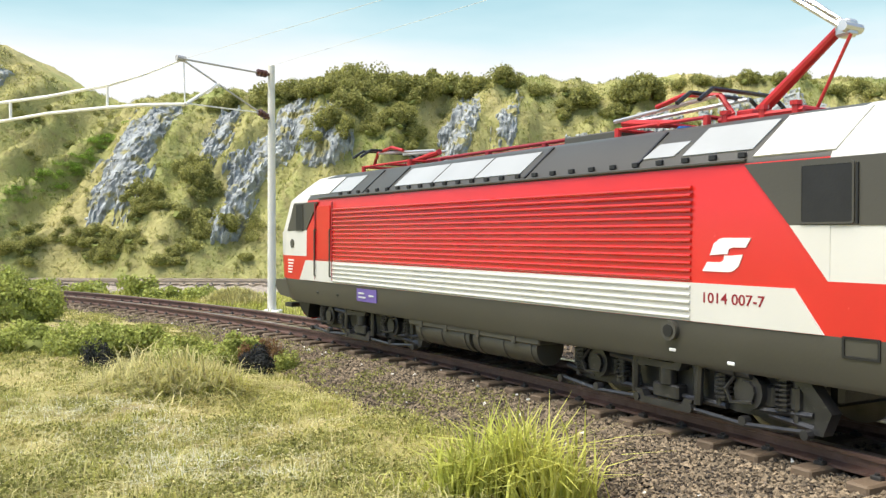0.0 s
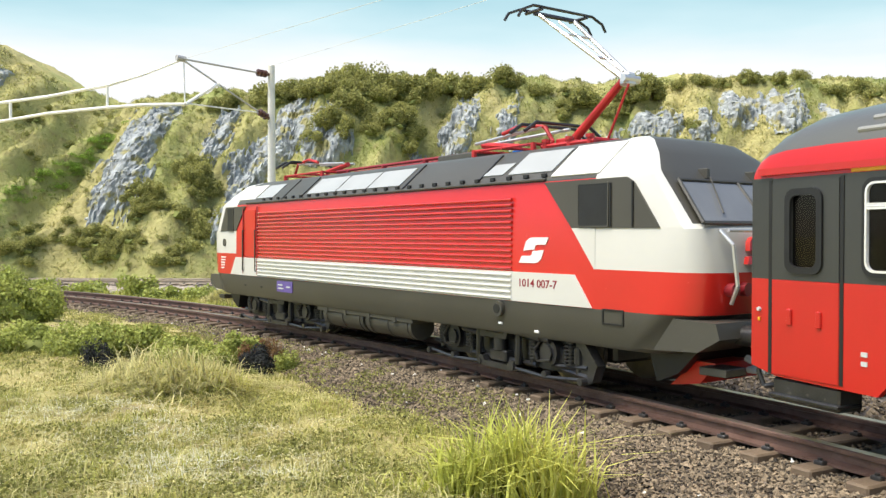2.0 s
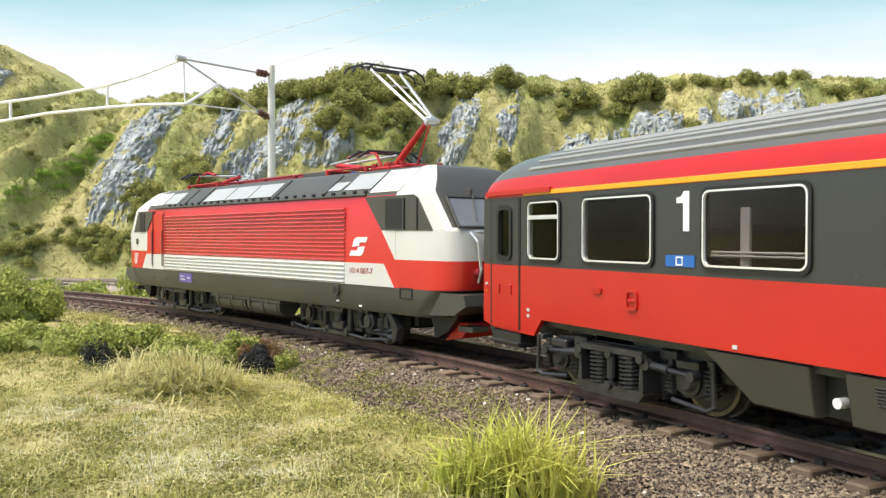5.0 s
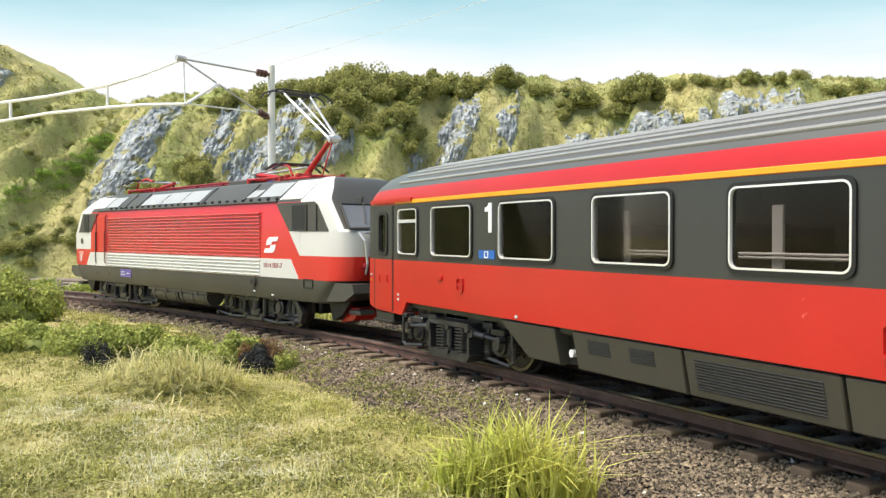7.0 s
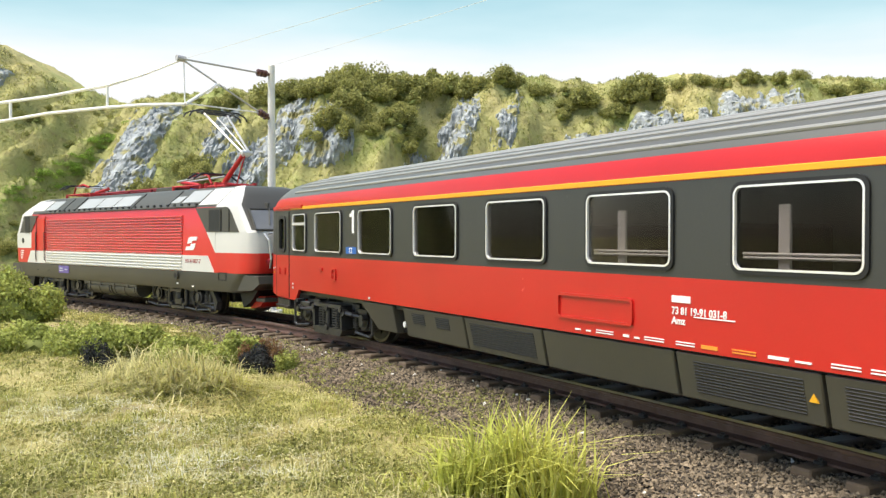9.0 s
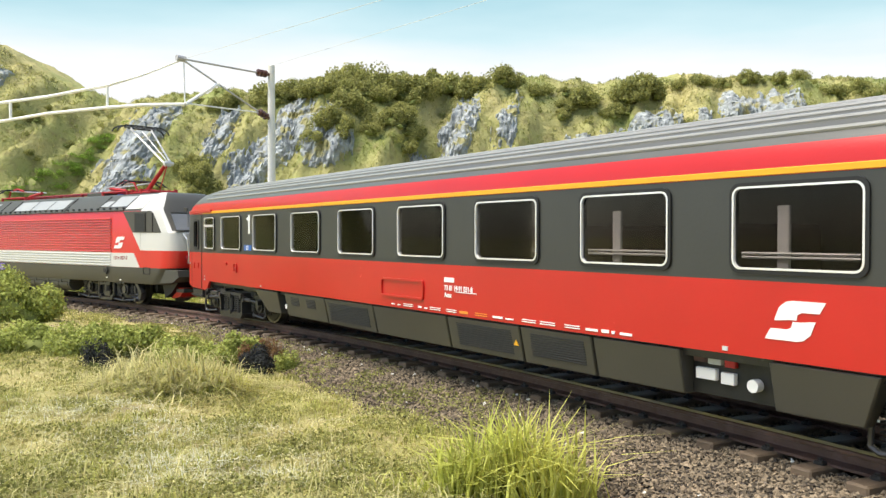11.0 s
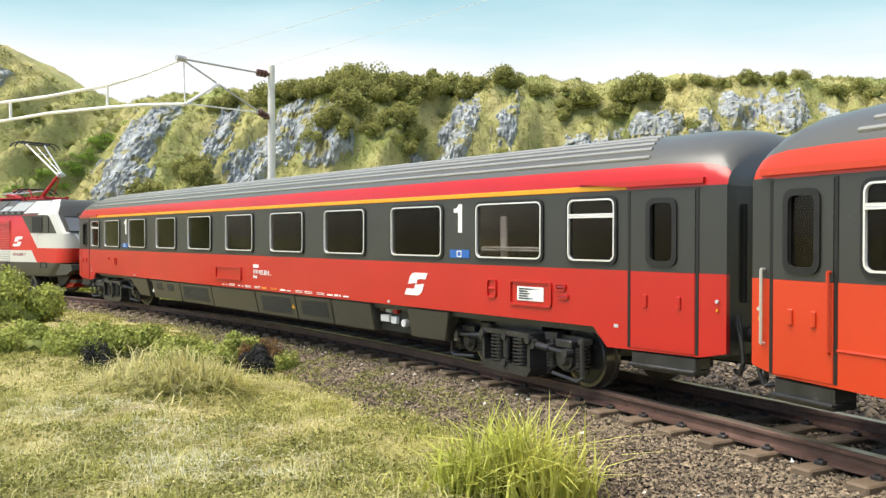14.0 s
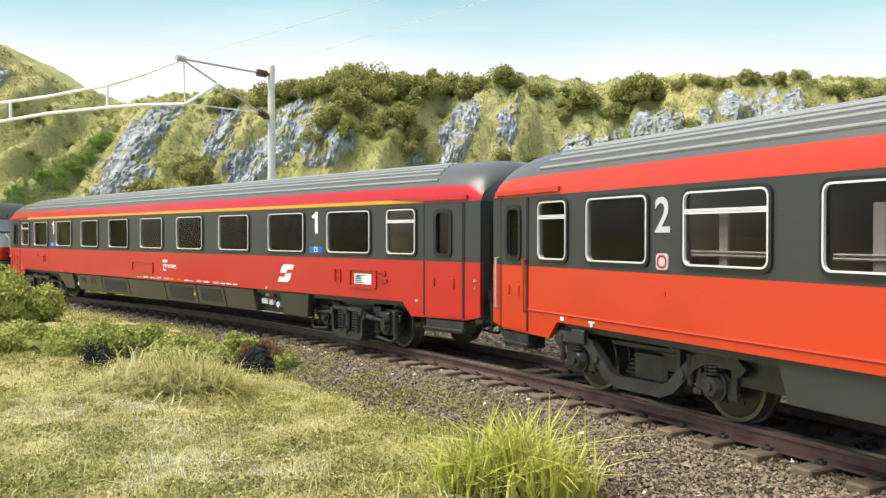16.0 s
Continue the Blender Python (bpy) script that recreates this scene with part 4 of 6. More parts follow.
def swan_bogie_mesh():
    """Two swan-necked side beams with leaf springs between them and axle boxes under their ends."""
    bm = bmesh.new()
    for sy in (1, -1):
        line = [(-1.72, 0.66), (-1.60, 0.77), (-1.12, 0.77), (-0.95, 0.68), (-0.60, 0.34), (-0.42, 0.27), (0.42, 0.27), (0.60, 0.34), (0.95, 0.68), (1.12, 0.77), (1.60, 0.77), (1.72, 0.66)]
        beam(bm, line, 0.068, sy * 1.12, sy * 1.24)
        beam(bm, line, 0.08, sy * 1.225, sy * 1.255)
        for x in (-0.80, 0.80):
            rod(bm, (x, sy * 1.24, 0.53), (x, sy * 1.29, 0.53), 0.055, 12)
        for k in range(6):
            box(bm, -0.52 + 0.035 * k, 0.52 - 0.035 * k, *sorted((sy * 0.80, sy * 0.98)), 0.36 + k * 0.06, 0.395 + k * 0.06, 0.008)
        beam(bm, [(-0.66, 0.36), (-0.66, 0.80), (-0.50, 0.80)], 0.035, sy * 1.08, sy * 1.18)
        box(bm, -0.6, 0.6, *sorted((sy * 0.9, sy * 1.16)), 0.74, 0.82, 0.02)
        box(bm, 1.0, 1.28, *sorted((sy * 1.2, sy * 1.33)), 0.70, 0.90, 0.02)
        for x in (-1.25, 1.25):
            rod(bm, (x, sy * 0.92, 0.46), (x, sy * 1.20, 0.46), 0.19, 18)
            rod(bm, (x, sy * 1.20, 0.46), (x, sy * 1.28, 0.46), 0.16, 18, 0.11)
            rod(bm, (x, sy * 1.27, 0.46), (x, sy * 1.31, 0.46), 0.05, 8)
            prism(bm, [(x - 0.30, 0.50), (x - 0.26, 0.36), (x + 0.26, 0.36), (x + 0.30, 0.50), (x + 0.16, 0.62), (x - 0.16, 0.62)], sy * 1.0, sy * 1.17)
            coil(bm, x, sy * 1.16, 0.60, 0.72, 0.12, 3, 0.022)
            for e in (-0.27, 0.27):
                rod(bm, (x + e, sy * 1.14, 0.36), (x + e, sy * 1.14, 0.74), 0.055, 10)
                rod(bm, (x + e, sy * 1.14, 0.33), (x + e, sy * 1.14, 0.40), 0.085, 10)
            rod(bm, (x + 0.36, sy * 1.2, 0.42), (x + 0.33, sy * 1.24, 0.80), 0.045, 8)
    box(bm, -1.5, 1.5, -0.5, 0.5, 0.4, 0.72, 0.05)
    box(bm, -0.3, 0.3, -1.05, 1.05, 0.3, 0.72, 0.05)
    return bm


def spring_bogie_mesh():
    """Side frames with a pair of big coil springs in the middle and guide rods to the axle boxes."""
    bm = bmesh.new()
    for sy in (1, -1):
        prism(bm, [(-1.55, 0.62), (-1.48, 0.76), (1.48, 0.76), (1.55, 0.62), (0.98, 0.56), (0.70, 0.14), (-0.70, 0.14), (-0.98, 0.56)], sy * 1.0, sy * 1.09)
        # spring cradle
        beam(bm, [(-0.60, 0.24), (-0.60, 0.71), (0.60, 0.71), (0.60, 0.24)], 0.04, sy * 1.08, sy * 1.40)
        prism(bm, [(-0.66, 0.22), (-0.55, 0.10), (0.55, 0.10), (0.66, 0.22), (0.60, 0.245), (-0.60, 0.245)], sy * 1.06, sy * 1.40)
        for x in (-0.29, 0.29):
            coil(bm, x, sy * 1.25, 0.25, 0.68, 0.165, 8, 0.019)
            rod(bm, (x, sy * 1.25, 0.22), (x, sy * 1.25, 0.70), 0.10, 10)
        rod(bm, (0.0, sy * 1.36, 0.22), (0.0, sy * 1.36, 0.68), 0.035, 8)
        rod(bm, (0.0, sy * 1.36, 0.34), (0.0, sy * 1.36, 0.64), 0.060, 10)
        for x, z in ((0.0, 0.25), (0.0, 0.66), (-0.60, 0.66), (0.60, 0.66)):
            rod(bm, (x, sy * 1.34, z), (x, sy * 1.44, z), 0.06, 10)
        # guide rods and their heads
        for d in (-1, 1):
            rod(bm, (0.66 * d, sy * 1.34, 0.60), (1.42 * d, sy * 1.34, 0.55), 0.032, 8)
            rod(bm, (0.74 * d, sy * 1.34, 0.597), (1.02 * d, sy * 1.34, 0.575), 0.050, 10)
            rod(bm, (0.66 * d, sy * 1.30, 0.60), (0.66 * d, sy * 1.40, 0.60), 0.075, 10)
            rod(bm, (1.42 * d, sy * 1.26, 0.55), (1.42 * d, sy * 1.40, 0.55), 0.065, 10)
            box(bm, *sorted((0.72 * d, 1.0 * d)), *sorted((sy * 1.0, sy * 1.2)), 0.66, 0.80, 0.02)
        for x in (-1.25, 1.25):
            rod(bm, (x, sy * 0.95, 0.46), (x, sy * 1.24, 0.46), 0.18, 16)
            rod(bm, (x, sy * 1.24, 0.46), (x, sy * 1.30, 0.46), 0.13, 12, 0.09)
            prism(bm, [(x - 0.26, 0.50), (x - 0.24, 0.34), (x - 0.08, 0.26), (x + 0.08, 0.26), (x + 0.24, 0.34), (x + 0.26, 0.50), (x + 0.14, 0.64), (x - 0.14, 0.64)], sy * 1.03, sy * 1.20)
            box(bm, x - 0.18, x + 0.18, *sorted((sy * 1.05, sy * 1.28)), 0.60, 0.72, 0.02)
            for e in (-0.33, 0.33):
                coil(bm, x + e, sy * 1.18, 0.30, 0.66, 0.09, 7, 0.015)
                rod(bm, (x + e, sy * 1.18, 0.27), (x + e, sy * 1.18, 0.70), 0.05, 8)
            d = 1 if x > 0 else -1
            tube(bm, [Vector((x + 0.44 * d, sy * 1.30, 0.74)), Vector((x + 0.46 * d, sy * 1.30, 0.22)), Vector((x + 0.36 * d, sy * 1.30, 0.17)), Vector((x - 0.22 * d, sy * 1.28, 0.22))], 0.030, 8)
            box(bm, x + 0.40 * d - 0.05, x + 0.40 * d + 0.05, *sorted((sy * 1.1, sy * 1.3)), 0.68, 0.76, 0.01)
    box(bm, -1.5, 1.5, -0.5, 0.5, 0.4, 0.72, 0.05)
    box(bm, -0.3, 0.3, -1.05, 1.05, 0.3, 0.72, 0.05)
    return bm


def coach(label, body_red, front, rear, windows, doors, bogies, offset, first, swan):
    c = thing("passenger_coach", label, "railway coach", "train")
    mid = (front + rear) / 2
    paint = M[body_red]
    holes = [(u - w, u) for u, w, _ in windows] + [((a + b) / 2 - 0.17, (a + b) / 2 + 0.17) for a, b in doors]
    wins = {}
    for sy in (1, -1):
        # lower side with the notches over the bogies
        b0, b1 = bogies
        outline = [(front, 1.75), (front, 0.80), (front - 0.35, 0.72), (b0 + 1.78, 0.70), (b0 + 1.55, 0.96),
                   (b1 - 1.65, 0.96), (b1 - 1.9, 0.70), (rear + 0.35, 0.72), (rear, 0.80), (rear, 1.75)]
        bm = bmesh.new()
        prism(bm, outline, sy * (CW - 0.07), sy * CW)
        part("lower_side", bm, paint, c, "red lower body side")
        bm = bmesh.new()
        side_band(bm, rear, front, holes, 1.75, 2.83, 1.88, 2.70, *sorted((sy * (CW - 0.07), sy * (CW - 0.003))))
        band = part("window_band", bm, M["anthracite"], c, "dark grey window band")
        for u, w, split in windows:
            key = (round(w, 2), split)
            if key not in wins:
                wins[key] = window_meshes(w, split)
            gasket, rim, pane = wins[key]
            g = share("window", gasket, c, u - w / 2, sy * CW, 0, 0 if sy > 0 else 180)
            share("rim", rim, g)
            share("pane", pane, g).visible_shadow = False
        for a, b in doors:
            m = (a + b) / 2
            bm = bmesh.new()
            box(bm, b + 0.03, a - 0.03, *sorted((sy * CW, sy * (CW + 0.012))), 0.74, 1.745, 0.006)
            d = part("door", bm, paint, c, "entrance door, dark above and red below")
            bm = bmesh.new()
            side_band(bm, b + 0.03, a - 0.03, [(m - 0.17, m + 0.17)], 1.75, 2.78, 1.87, 2.65, *sorted((sy * (CW - 0.003), sy * (CW + 0.010))))
            part("door_top", bm, M["anthracite"], d)
            bm = bmesh.new()
            ring(bm, rounded(m - 0.24, m + 0.24, 1.82, 2.70, 0.12), rounded(m - 0.17, m + 0.17, 1.89, 2.63, 0.08), sy * CW, sy * (CW + 0.035))
            part("door_gasket", bm, M["black"], d)
            bm = bmesh.new()
            prism(bm, rounded(m - 0.19, m + 0.19, 1.87, 2.65, 0.08), sy * (CW - 0.02), sy * (CW - 0.01))
            part("door_pane", bm, M["glass"], d).visible_shadow = False
            bm = bmesh.new()
            for u in (a, b):
                box(bm, u - 0.022, u + 0.022, *sorted((sy * (CW - 0.01), sy * (CW + 0.006))), 0.74, 2.80)
            part("door_seam", bm, M["black"], d)
            bm = bmesh.new()
            for u in (a - 0.28, b + 0.26):
                box(bm, u - 0.03, u + 0.03, *sorted((sy * CW, sy * (CW + 0.04))), 1.28, 1.45, 0.01)
            part("door_handle", bm, paint, d)
            bm = bmesh.new()
            box(bm, b + 0.04, a - 0.02, *sorted((sy * 1.05, sy * (CW - 0.02))), 0.46, 0.70, 0.02)
            box(bm, b + 0.02, a, *sorted((sy * 1.1, sy * (CW + 0.03))), 0.50, 0.54, 0.01)
            part("entrance_step", bm, M["under"], c, "dark folding step")
        # cantrail stripes
        if first:
            bm = bmesh.new()
            box(bm, doors[1][0] + 0.05, doors[0][1] - 0.1, *sorted((sy * 1.39, sy * 1.418)), 2.825, 2.895, 0.006)
            part("class_stripe", bm, M["yellow"], c, "yellow first-class stripe")
        for a, b in doors:
            bm = bmesh.new()
            prism(bm, [(max(a, b) + 0.15, 2.86), (min(a, b) - 0.9 if a > 0 else min(a, b) - 0.1, 2.86), (min(a, b) - 0.9 if a > 0 else min(a, b) - 0.1, 2.93), (max(a, b) + (0.15 if a > 0 else 0.9), 2.93)], sy * 1.38, sy * 1.445)
            part("rain_gutter", bm, paint, c)
    # roof shell
    bm = bmesh.new()
    secs = [(front, 0.52, 0.985), (front - 0.05, 0.68, 0.99), (front - 0.18, 0.85, 0.996), (front - 0.42, 0.955, 1.0), (front - 0.95, 1.0, 1.0)]
    secs += [(front - 0.95 + (rear - front + 1.9) * k / 12, 1.0, 1.0) for k in range(1, 12)]
    secs += [(rear + front - u, a, b) for u, a, b in secs[4::-1]]
    rows = []
    for u, kz, ky in secs:
        half = [(y * ky, 2.82 + (z - 2.82) * kz) for y, z in SHELL]
        rows.append([bm.verts.new((u, y, z)) for y, z in half + [(-y, z) for y, z in half[-2::-1]]])
    nn = len(rows[0])
    for r0, r1 in zip(rows, rows[1:]):
        for i in range(nn - 1):
            f = bm.faces.new((r0[i], r0[i + 1], r1[i + 1], r1[i]))
            f.material_index = 0 if min(i, nn - 2 - i) < 3 else 1
    bm.faces.new(rows[0]).material_index = 1
    bm.faces.new(rows[-1][::-1]).material_index = 1
    bmesh.ops.recalc_face_normals(bm, faces=bm.faces[:])
    part("roof", bm, (paint, M["roof"]), c, "grey ribbed roof with a red cantrail")
    # raised roof ribs, with the highlight along them painted as paler grey
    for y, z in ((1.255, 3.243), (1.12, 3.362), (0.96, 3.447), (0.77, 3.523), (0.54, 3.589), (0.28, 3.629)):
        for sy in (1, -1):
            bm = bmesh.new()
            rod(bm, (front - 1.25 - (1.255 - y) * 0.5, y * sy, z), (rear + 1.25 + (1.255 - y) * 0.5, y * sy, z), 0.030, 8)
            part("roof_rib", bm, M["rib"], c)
    # ends
    for u, d in ((front, 1), (rear, -1)):
        bm = bmesh.new()
        box(bm, *sorted((u - d * 0.1, u - d * 0.004)), -CW + 0.05, CW - 0.05, 0.75, 2.84, 0.02)
        part("end_wall", bm, M["anthracite"], c, "dark end wall")
        bm = bmesh.new()
        box(bm, *sorted((u - d * 0.05, u + d * 0.14)), -0.68, 0.68, 0.95, 3.05, 0.08)
        for sy in (1, -1):
            rod(bm, (u + d * 0.02, sy * 1.05, 1.4), (u + d * 0.02, sy * 1.05, 2.6), 0.03, 6)
        part("gangway_bellows", bm, M["black"], c, "black rubber gangway")
        bm = bmesh.new()
        for sy in (1, -1):
            rod(bm, (u, sy * 0.88, 1.0), (u + d * 0.2, sy * 0.88, 1.0), 0.1, 10)
            rod(bm, (u + d * 0.2, sy * 0.88, 1.0), (u + d * 0.26, sy * 0.88, 1.0), 0.22, 16)
            pts = [Vector((u, sy * 0.7, 0.9)), Vector((u + d * 0.12, sy * 0.72, 0.6)), Vector((u + d * 0.1, sy * 0.7, 0.42)), Vector((u - d * 0.15, sy * 0.66, 0.34))]
            tube(bm, pts, 0.035, 6)
            loop = [Vector((u - d * 0.02, sy * 1.18, 1.25)), Vector((u + d * 0.07, sy * 1.2, 0.95)), Vector((u + d * 0.10, sy * 1.2, 0.68)), Vector((u + d * 0.04, sy * 1.18, 0.54)), Vector((u - d * 0.06, sy * 1.12, 0.56))]
            tube(bm, loop, 0.03, 8)
        box(bm, *sorted((u - d * 1.2, u + d * 0.3)), -0.18, 0.18, 0.5, 0.72, 0.03)
        part("coupling_gear", bm, M["under"], c, "dark coupling, buffers and hoses")
        bm = bmesh.new()
        rod(bm, (u - d * 0.12, CW, 1.42), (u - d * 0.12, CW + 0.03, 1.42), 0.022, 8)
        part("tail_lamp", bm, M["print_grey"], c)
        bm = bmesh.new()
        box(bm, u - d * 0.12 - 0.014, u - d * 0.12 + 0.014, CW, CW + 0.02, 1.29, 1.33, 0.004)
        part("socket_cover", bm, M["yellow"], c)
    # floor and inside
    bm = bmesh.new()
    box(bm, rear + 0.1, front - 0.1, -1.3, 1.3, 0.86, 1.0)
    box(bm, rear + 3.5, front - 3.5, -1.0, 1.0, 0.5, 0.86)
    part("floor", bm, M["under"], c)
    inner = sorted([u for u, w, s in windows if w > 1.0], reverse=True)
    for u in inner:
        for e in (0.46, -1.9):
            bm = bmesh.new()
            box(bm, u + e - 0.04, u + e + 0.04, -0.5, 1.28, 1.0, 2.85)
            part("partition", bm, M["interior"], c)
        bm = bmesh.new()
        for s0 in (0.36, -1.3):
            box(bm, u + s0 - 0.5, u + s0, -0.45, 1.25, 1.0, 1.5, 0.05)
        box(bm, u + 0.2, u + 0.4, -0.45, 1.25, 1.4, 2.35, 0.05)
        box(bm, u - 1.85, u - 1.65, -0.45, 1.25, 1.4, 2.35, 0.05)
        part("seat_row", bm, M["seat"], c, "dark red compartment seats")
        bm = bmesh.new()
        box(bm, u - 0.60, u - 0.46, 1.29, 1.335, 1.86, 2.52, 0.01)
        part("window_post", bm, M["print_white"], c)
    bm = bmesh.new()
    for u in inner:
        for z in (1.96, 2.0):
            rod(bm, (u - 1.38, 1.36, z + 0.03), (u - 0.06, 1.36, z + 0.03), 0.016, 5)
    part("window_bar", bm, M["print_white"], c, "thin bright rails behind the panes")
    bm = bmesh.new()
    box(bm, rear + 2, front - 2, -0.56, -0.5, 1.0, 2.85)
    part("corridor_wall", bm, M["interior"], c)
    for x in bogies:
        b = bogie_at(c, x, swan_bogie_mesh() if swan else spring_bogie_mesh(), M["under"], "dark swan-neck bogie" if swan else "dark bogie with paired coil springs", offset, 9.5)
        add_wheels(b, 0.46, (-1.25, 1.25))
    return c


def outline_box(name, x0, x1, z0, z1, parent, material, w=0.03, label=""):
    bm = bmesh.new()
    ring(bm, rounded(x1, x0, z0, z1, 0.05, 2), rounded(x1 + w, x0 - w, z0 + w, z1 - w, 0.03, 2), CW - 0.005, CW + 0.028)
    return part(name, bm, material, parent, label)


def bar(x0, x1, z, h, parent, material, name="lettering_bar"):
    return flat(name, [(x0, z), (x1, z), (x1, z + h), (x0, z + h)], CW + 0.002, material, parent, "", 0.008)


def first_class():
    windows = [(11.66, 0.83, True)] + [(10.21 - 2.365 * k, 1.45, False) for k in range(9)] + [(-10.72, 0.83, True)]
    c = coach("red and dark grey first-class model coach with a yellow stripe", "blood_red", 13.14, -13.27, windows,
              ((12.87, 11.95), (-11.80, -12.86)), (9.76, -9.52), -22.926, True, False)
    for x in (8.31, -8.12):
        one = [(0.0, 0.33), (0.0, 0.395), (0.06, 0.40), (0.10, 0.425), (0.12, 0.465), (0.215, 0.465), (0.215, 0.0), (0.115, 0.0), (0.115, 0.33)]
        flat("class_number", [(x - a, 2.265 + b) for a, b in one], CW + 0.002, M["print_white"], c, "white class number 1", 0.006)
    for a in (8.50, -8.02):
        flat("seat_sign", [(a, 1.85), (a - 0.5, 1.85), (a - 0.5, 1.985), (a, 1.985)], CW + 0.002, M["blue"], c, "blue reserved-seat sign", 0.006)
        bm = bmesh.new()
        ring(bm, rounded(a - 0.31, a - 0.19, 1.865, 1.97, 0.01, 1), rounded(a - 0.295, a - 0.205, 1.88, 1.955, 0.01, 1), CW, CW + 0.018)
        part("pictogram", bm, M["print_white"], c)
    for o in badge(-6.73, 1.17, 0.68, 0.40):
        flat("railway_badge", o, CW + 0.002, M["print_white"], c, "white curved railway badge", 0.006)
    outline_box("panel_frame", 1.37, -0.09, 1.14, 1.47, c, M["blood_red"], 0.035, "raised red service panel")
    bar(-0.72, -1.0, 1.475, 0.075, c, M["print_white"], "lettering_block")
    letters("coach_number", "73 81 19-91 031-8", 0.115, M["print_white"], c, -0.72, CW + 0.006, 1.345, 1, "small white coach number 73 81 19-91 031-8", 0.002, 0.92)
    letters("coach_type", "Amz", 0.115, M["print_white"], c, -0.72, CW + 0.006, 1.235, 1, "small white type code Amz", 0.002, 0.95)
    bar(-1.05, -1.62, 1.325, 0.012, c, M["print_white"], "underline")
    rng = random.Random(4)
    u = 1.0
    while u > -4.9:
        w = rng.uniform(0.04, 0.34)
        m = M["print_orange"] if -1.7 < u < -1.1 else M["print_white"]
        h = rng.uniform(0.018, 0.045)
        if w > 0.25:
            for k in range(2):
                bar(u, u - w, 1.005 + k * 0.030, 0.012, c, m)
        else:
            bar(u, u - w, 1.005, h, c, m)
        u -= w + rng.uniform(0.04, 0.22)
    outline_box("sign_frame", -9.49, -10.38, 1.16, 1.54, c, M["blood_red"], 0.03, "raised red frame round the destination board")
    flat("destination_board", [(-9.66, 1.24), (-10.22, 1.24), (-10.22, 1.45), (-9.66, 1.45)], CW + 0.004, M["print_white"], c, "white destination board", 0.012)
    for k in range(5):
        flat("lettering_bar", [(-9.7, 1.425 - k * 0.036), (-9.7 - 0.1 - 0.34 * rng.random(), 1.425 - k * 0.036), (-9.9, 1.408 - k * 0.036), (-9.7, 1.408 - k * 0.036)], CW + 0.016, M["black"], c, "", 0.006)
    for x, z0, z1 in ((9.25, 1.27, 1.52), (-8.96, 1.24, 1.54), (-10.45, 1.42, 1.53), (-10.5, 1.30, 1.38), (10.0, 1.44, 1.53)):
        outline_box("service_flap", x, x - 0.22, z0, z1, c, M["blood_red"], 0.025)
        bm = bmesh.new()
        box(bm, x - 0.19, x - 0.04, CW, CW + 0.03, (z0 + z1) / 2 - 0.02, (z0 + z1) / 2 + 0.015, 0.006)
        part("flap_latch", bm, M["print_dark"] if x < -10.4 else M["blood_red"], c)
    for x, z in ((11.72, 1.06), (11.72, 0.97), (-11.55, 0.98), (-6.2, 0.99), (7.4, 0.99)):
        bar(x, x - 0.07, z, 0.045, c, M["print_grey"])
    # skirt panels under the side
    for sy in (1, -1):
        for a, b, a2, b2 in ((7.9, 6.42, 7.25, 6.42), (6.0, 3.9, 6.0, 3.9), (3.86, 1.8, 3.86, 1.8), (1.76, -0.7, 1.76, -0.7), (-0.74, -2.6, -0.74, -2.6), (-2.64, -4.1, -2.64, -4.1), (-4.14, -5.56, -4.14, -5.56), (-6.75, -7.94, -6.75, -7.72)):
            bm = bmesh.new()
            o = [(a, 0.93), (b, 0.93), (b2, 0.41), (a2, 0.41)]
            va = [bm.verts.new((x, sy * (1.385 if z > 0.6 else 1.27), z)) for x, z in o]
            vb = [bm.verts.new((x, sy * 1.1, z)) for x, z in o]
            fs = [bm.faces.new(va), bm.faces.new(vb)] + [bm.faces.new((va[i], va[(i + 1) % 4], vb[(i + 1) % 4], vb[i])) for i in range(4)]
            bmesh.ops.recalc_face_normals(bm, faces=fs)
            bmesh.ops.bevel(bm, geom=bm.edges[:], offset=0.015, segments=1, affect="EDGES")
            part("skirt_panel", bm, M["grey"], c, "umber-grey skirt panel")
        slat = bmesh.new()
        rod(slat, (-0.5, 0, 0), (0.5, 0, 0), 0.009, 5)
        slat = finish(slat, "vent_slat", M["black"])
        for x, w, n0 in ((5.45, 0.45, 6), (4.6, 0.45, 6), (2.85, 1.7, 11), (-1.7, 1.4, 11), (-3.4, 1.1, 10)):
            for k in range(n0):
                z = 0.84 - k * 0.033
                o = share("vent_slat", slat, c, x, sy * (1.385 - (0.93 - z) * 0.221 + 0.004), z)
                o.scale.x = w
        for a, b in ((6.42, 6.0), (-5.56, -6.75)):
            bm = bmesh.new()
            box(bm, b, a, *sorted((sy * 1.0, sy * 1.14)), 0.42, 0.94, 0.01)
            part("equipment_recess", bm, M["black"], c, "dark equipment recess")
    for x, z, w, h, m in ((-5.62, 0.79, 0.16, 0.10, "seat"), (-5.82, 0.78, 0.18, 0.1, "print_grey"), (-6.05, 0.77, 0.14, 0.1, "pan_red"), (-5.65, 0.60, 0.28, 0.13, "print_white"), (-6.0, 0.58, 0.18, 0.13, "print_white")):
        bm = bmesh.new()
        box(bm, x - w, x, 1.12, 1.20, z, z + h, 0.008)
        part("control_box", bm, M[m], c, "small labelled control box")
    bm = bmesh.new()
    rod(bm, (-6.45, 1.12, 0.62), (-6.45, 1.24, 0.62), 0.07, 14)
    part("filler_cap", bm, M["print_white"], c, "white filler cap")
    bm = bmesh.new()
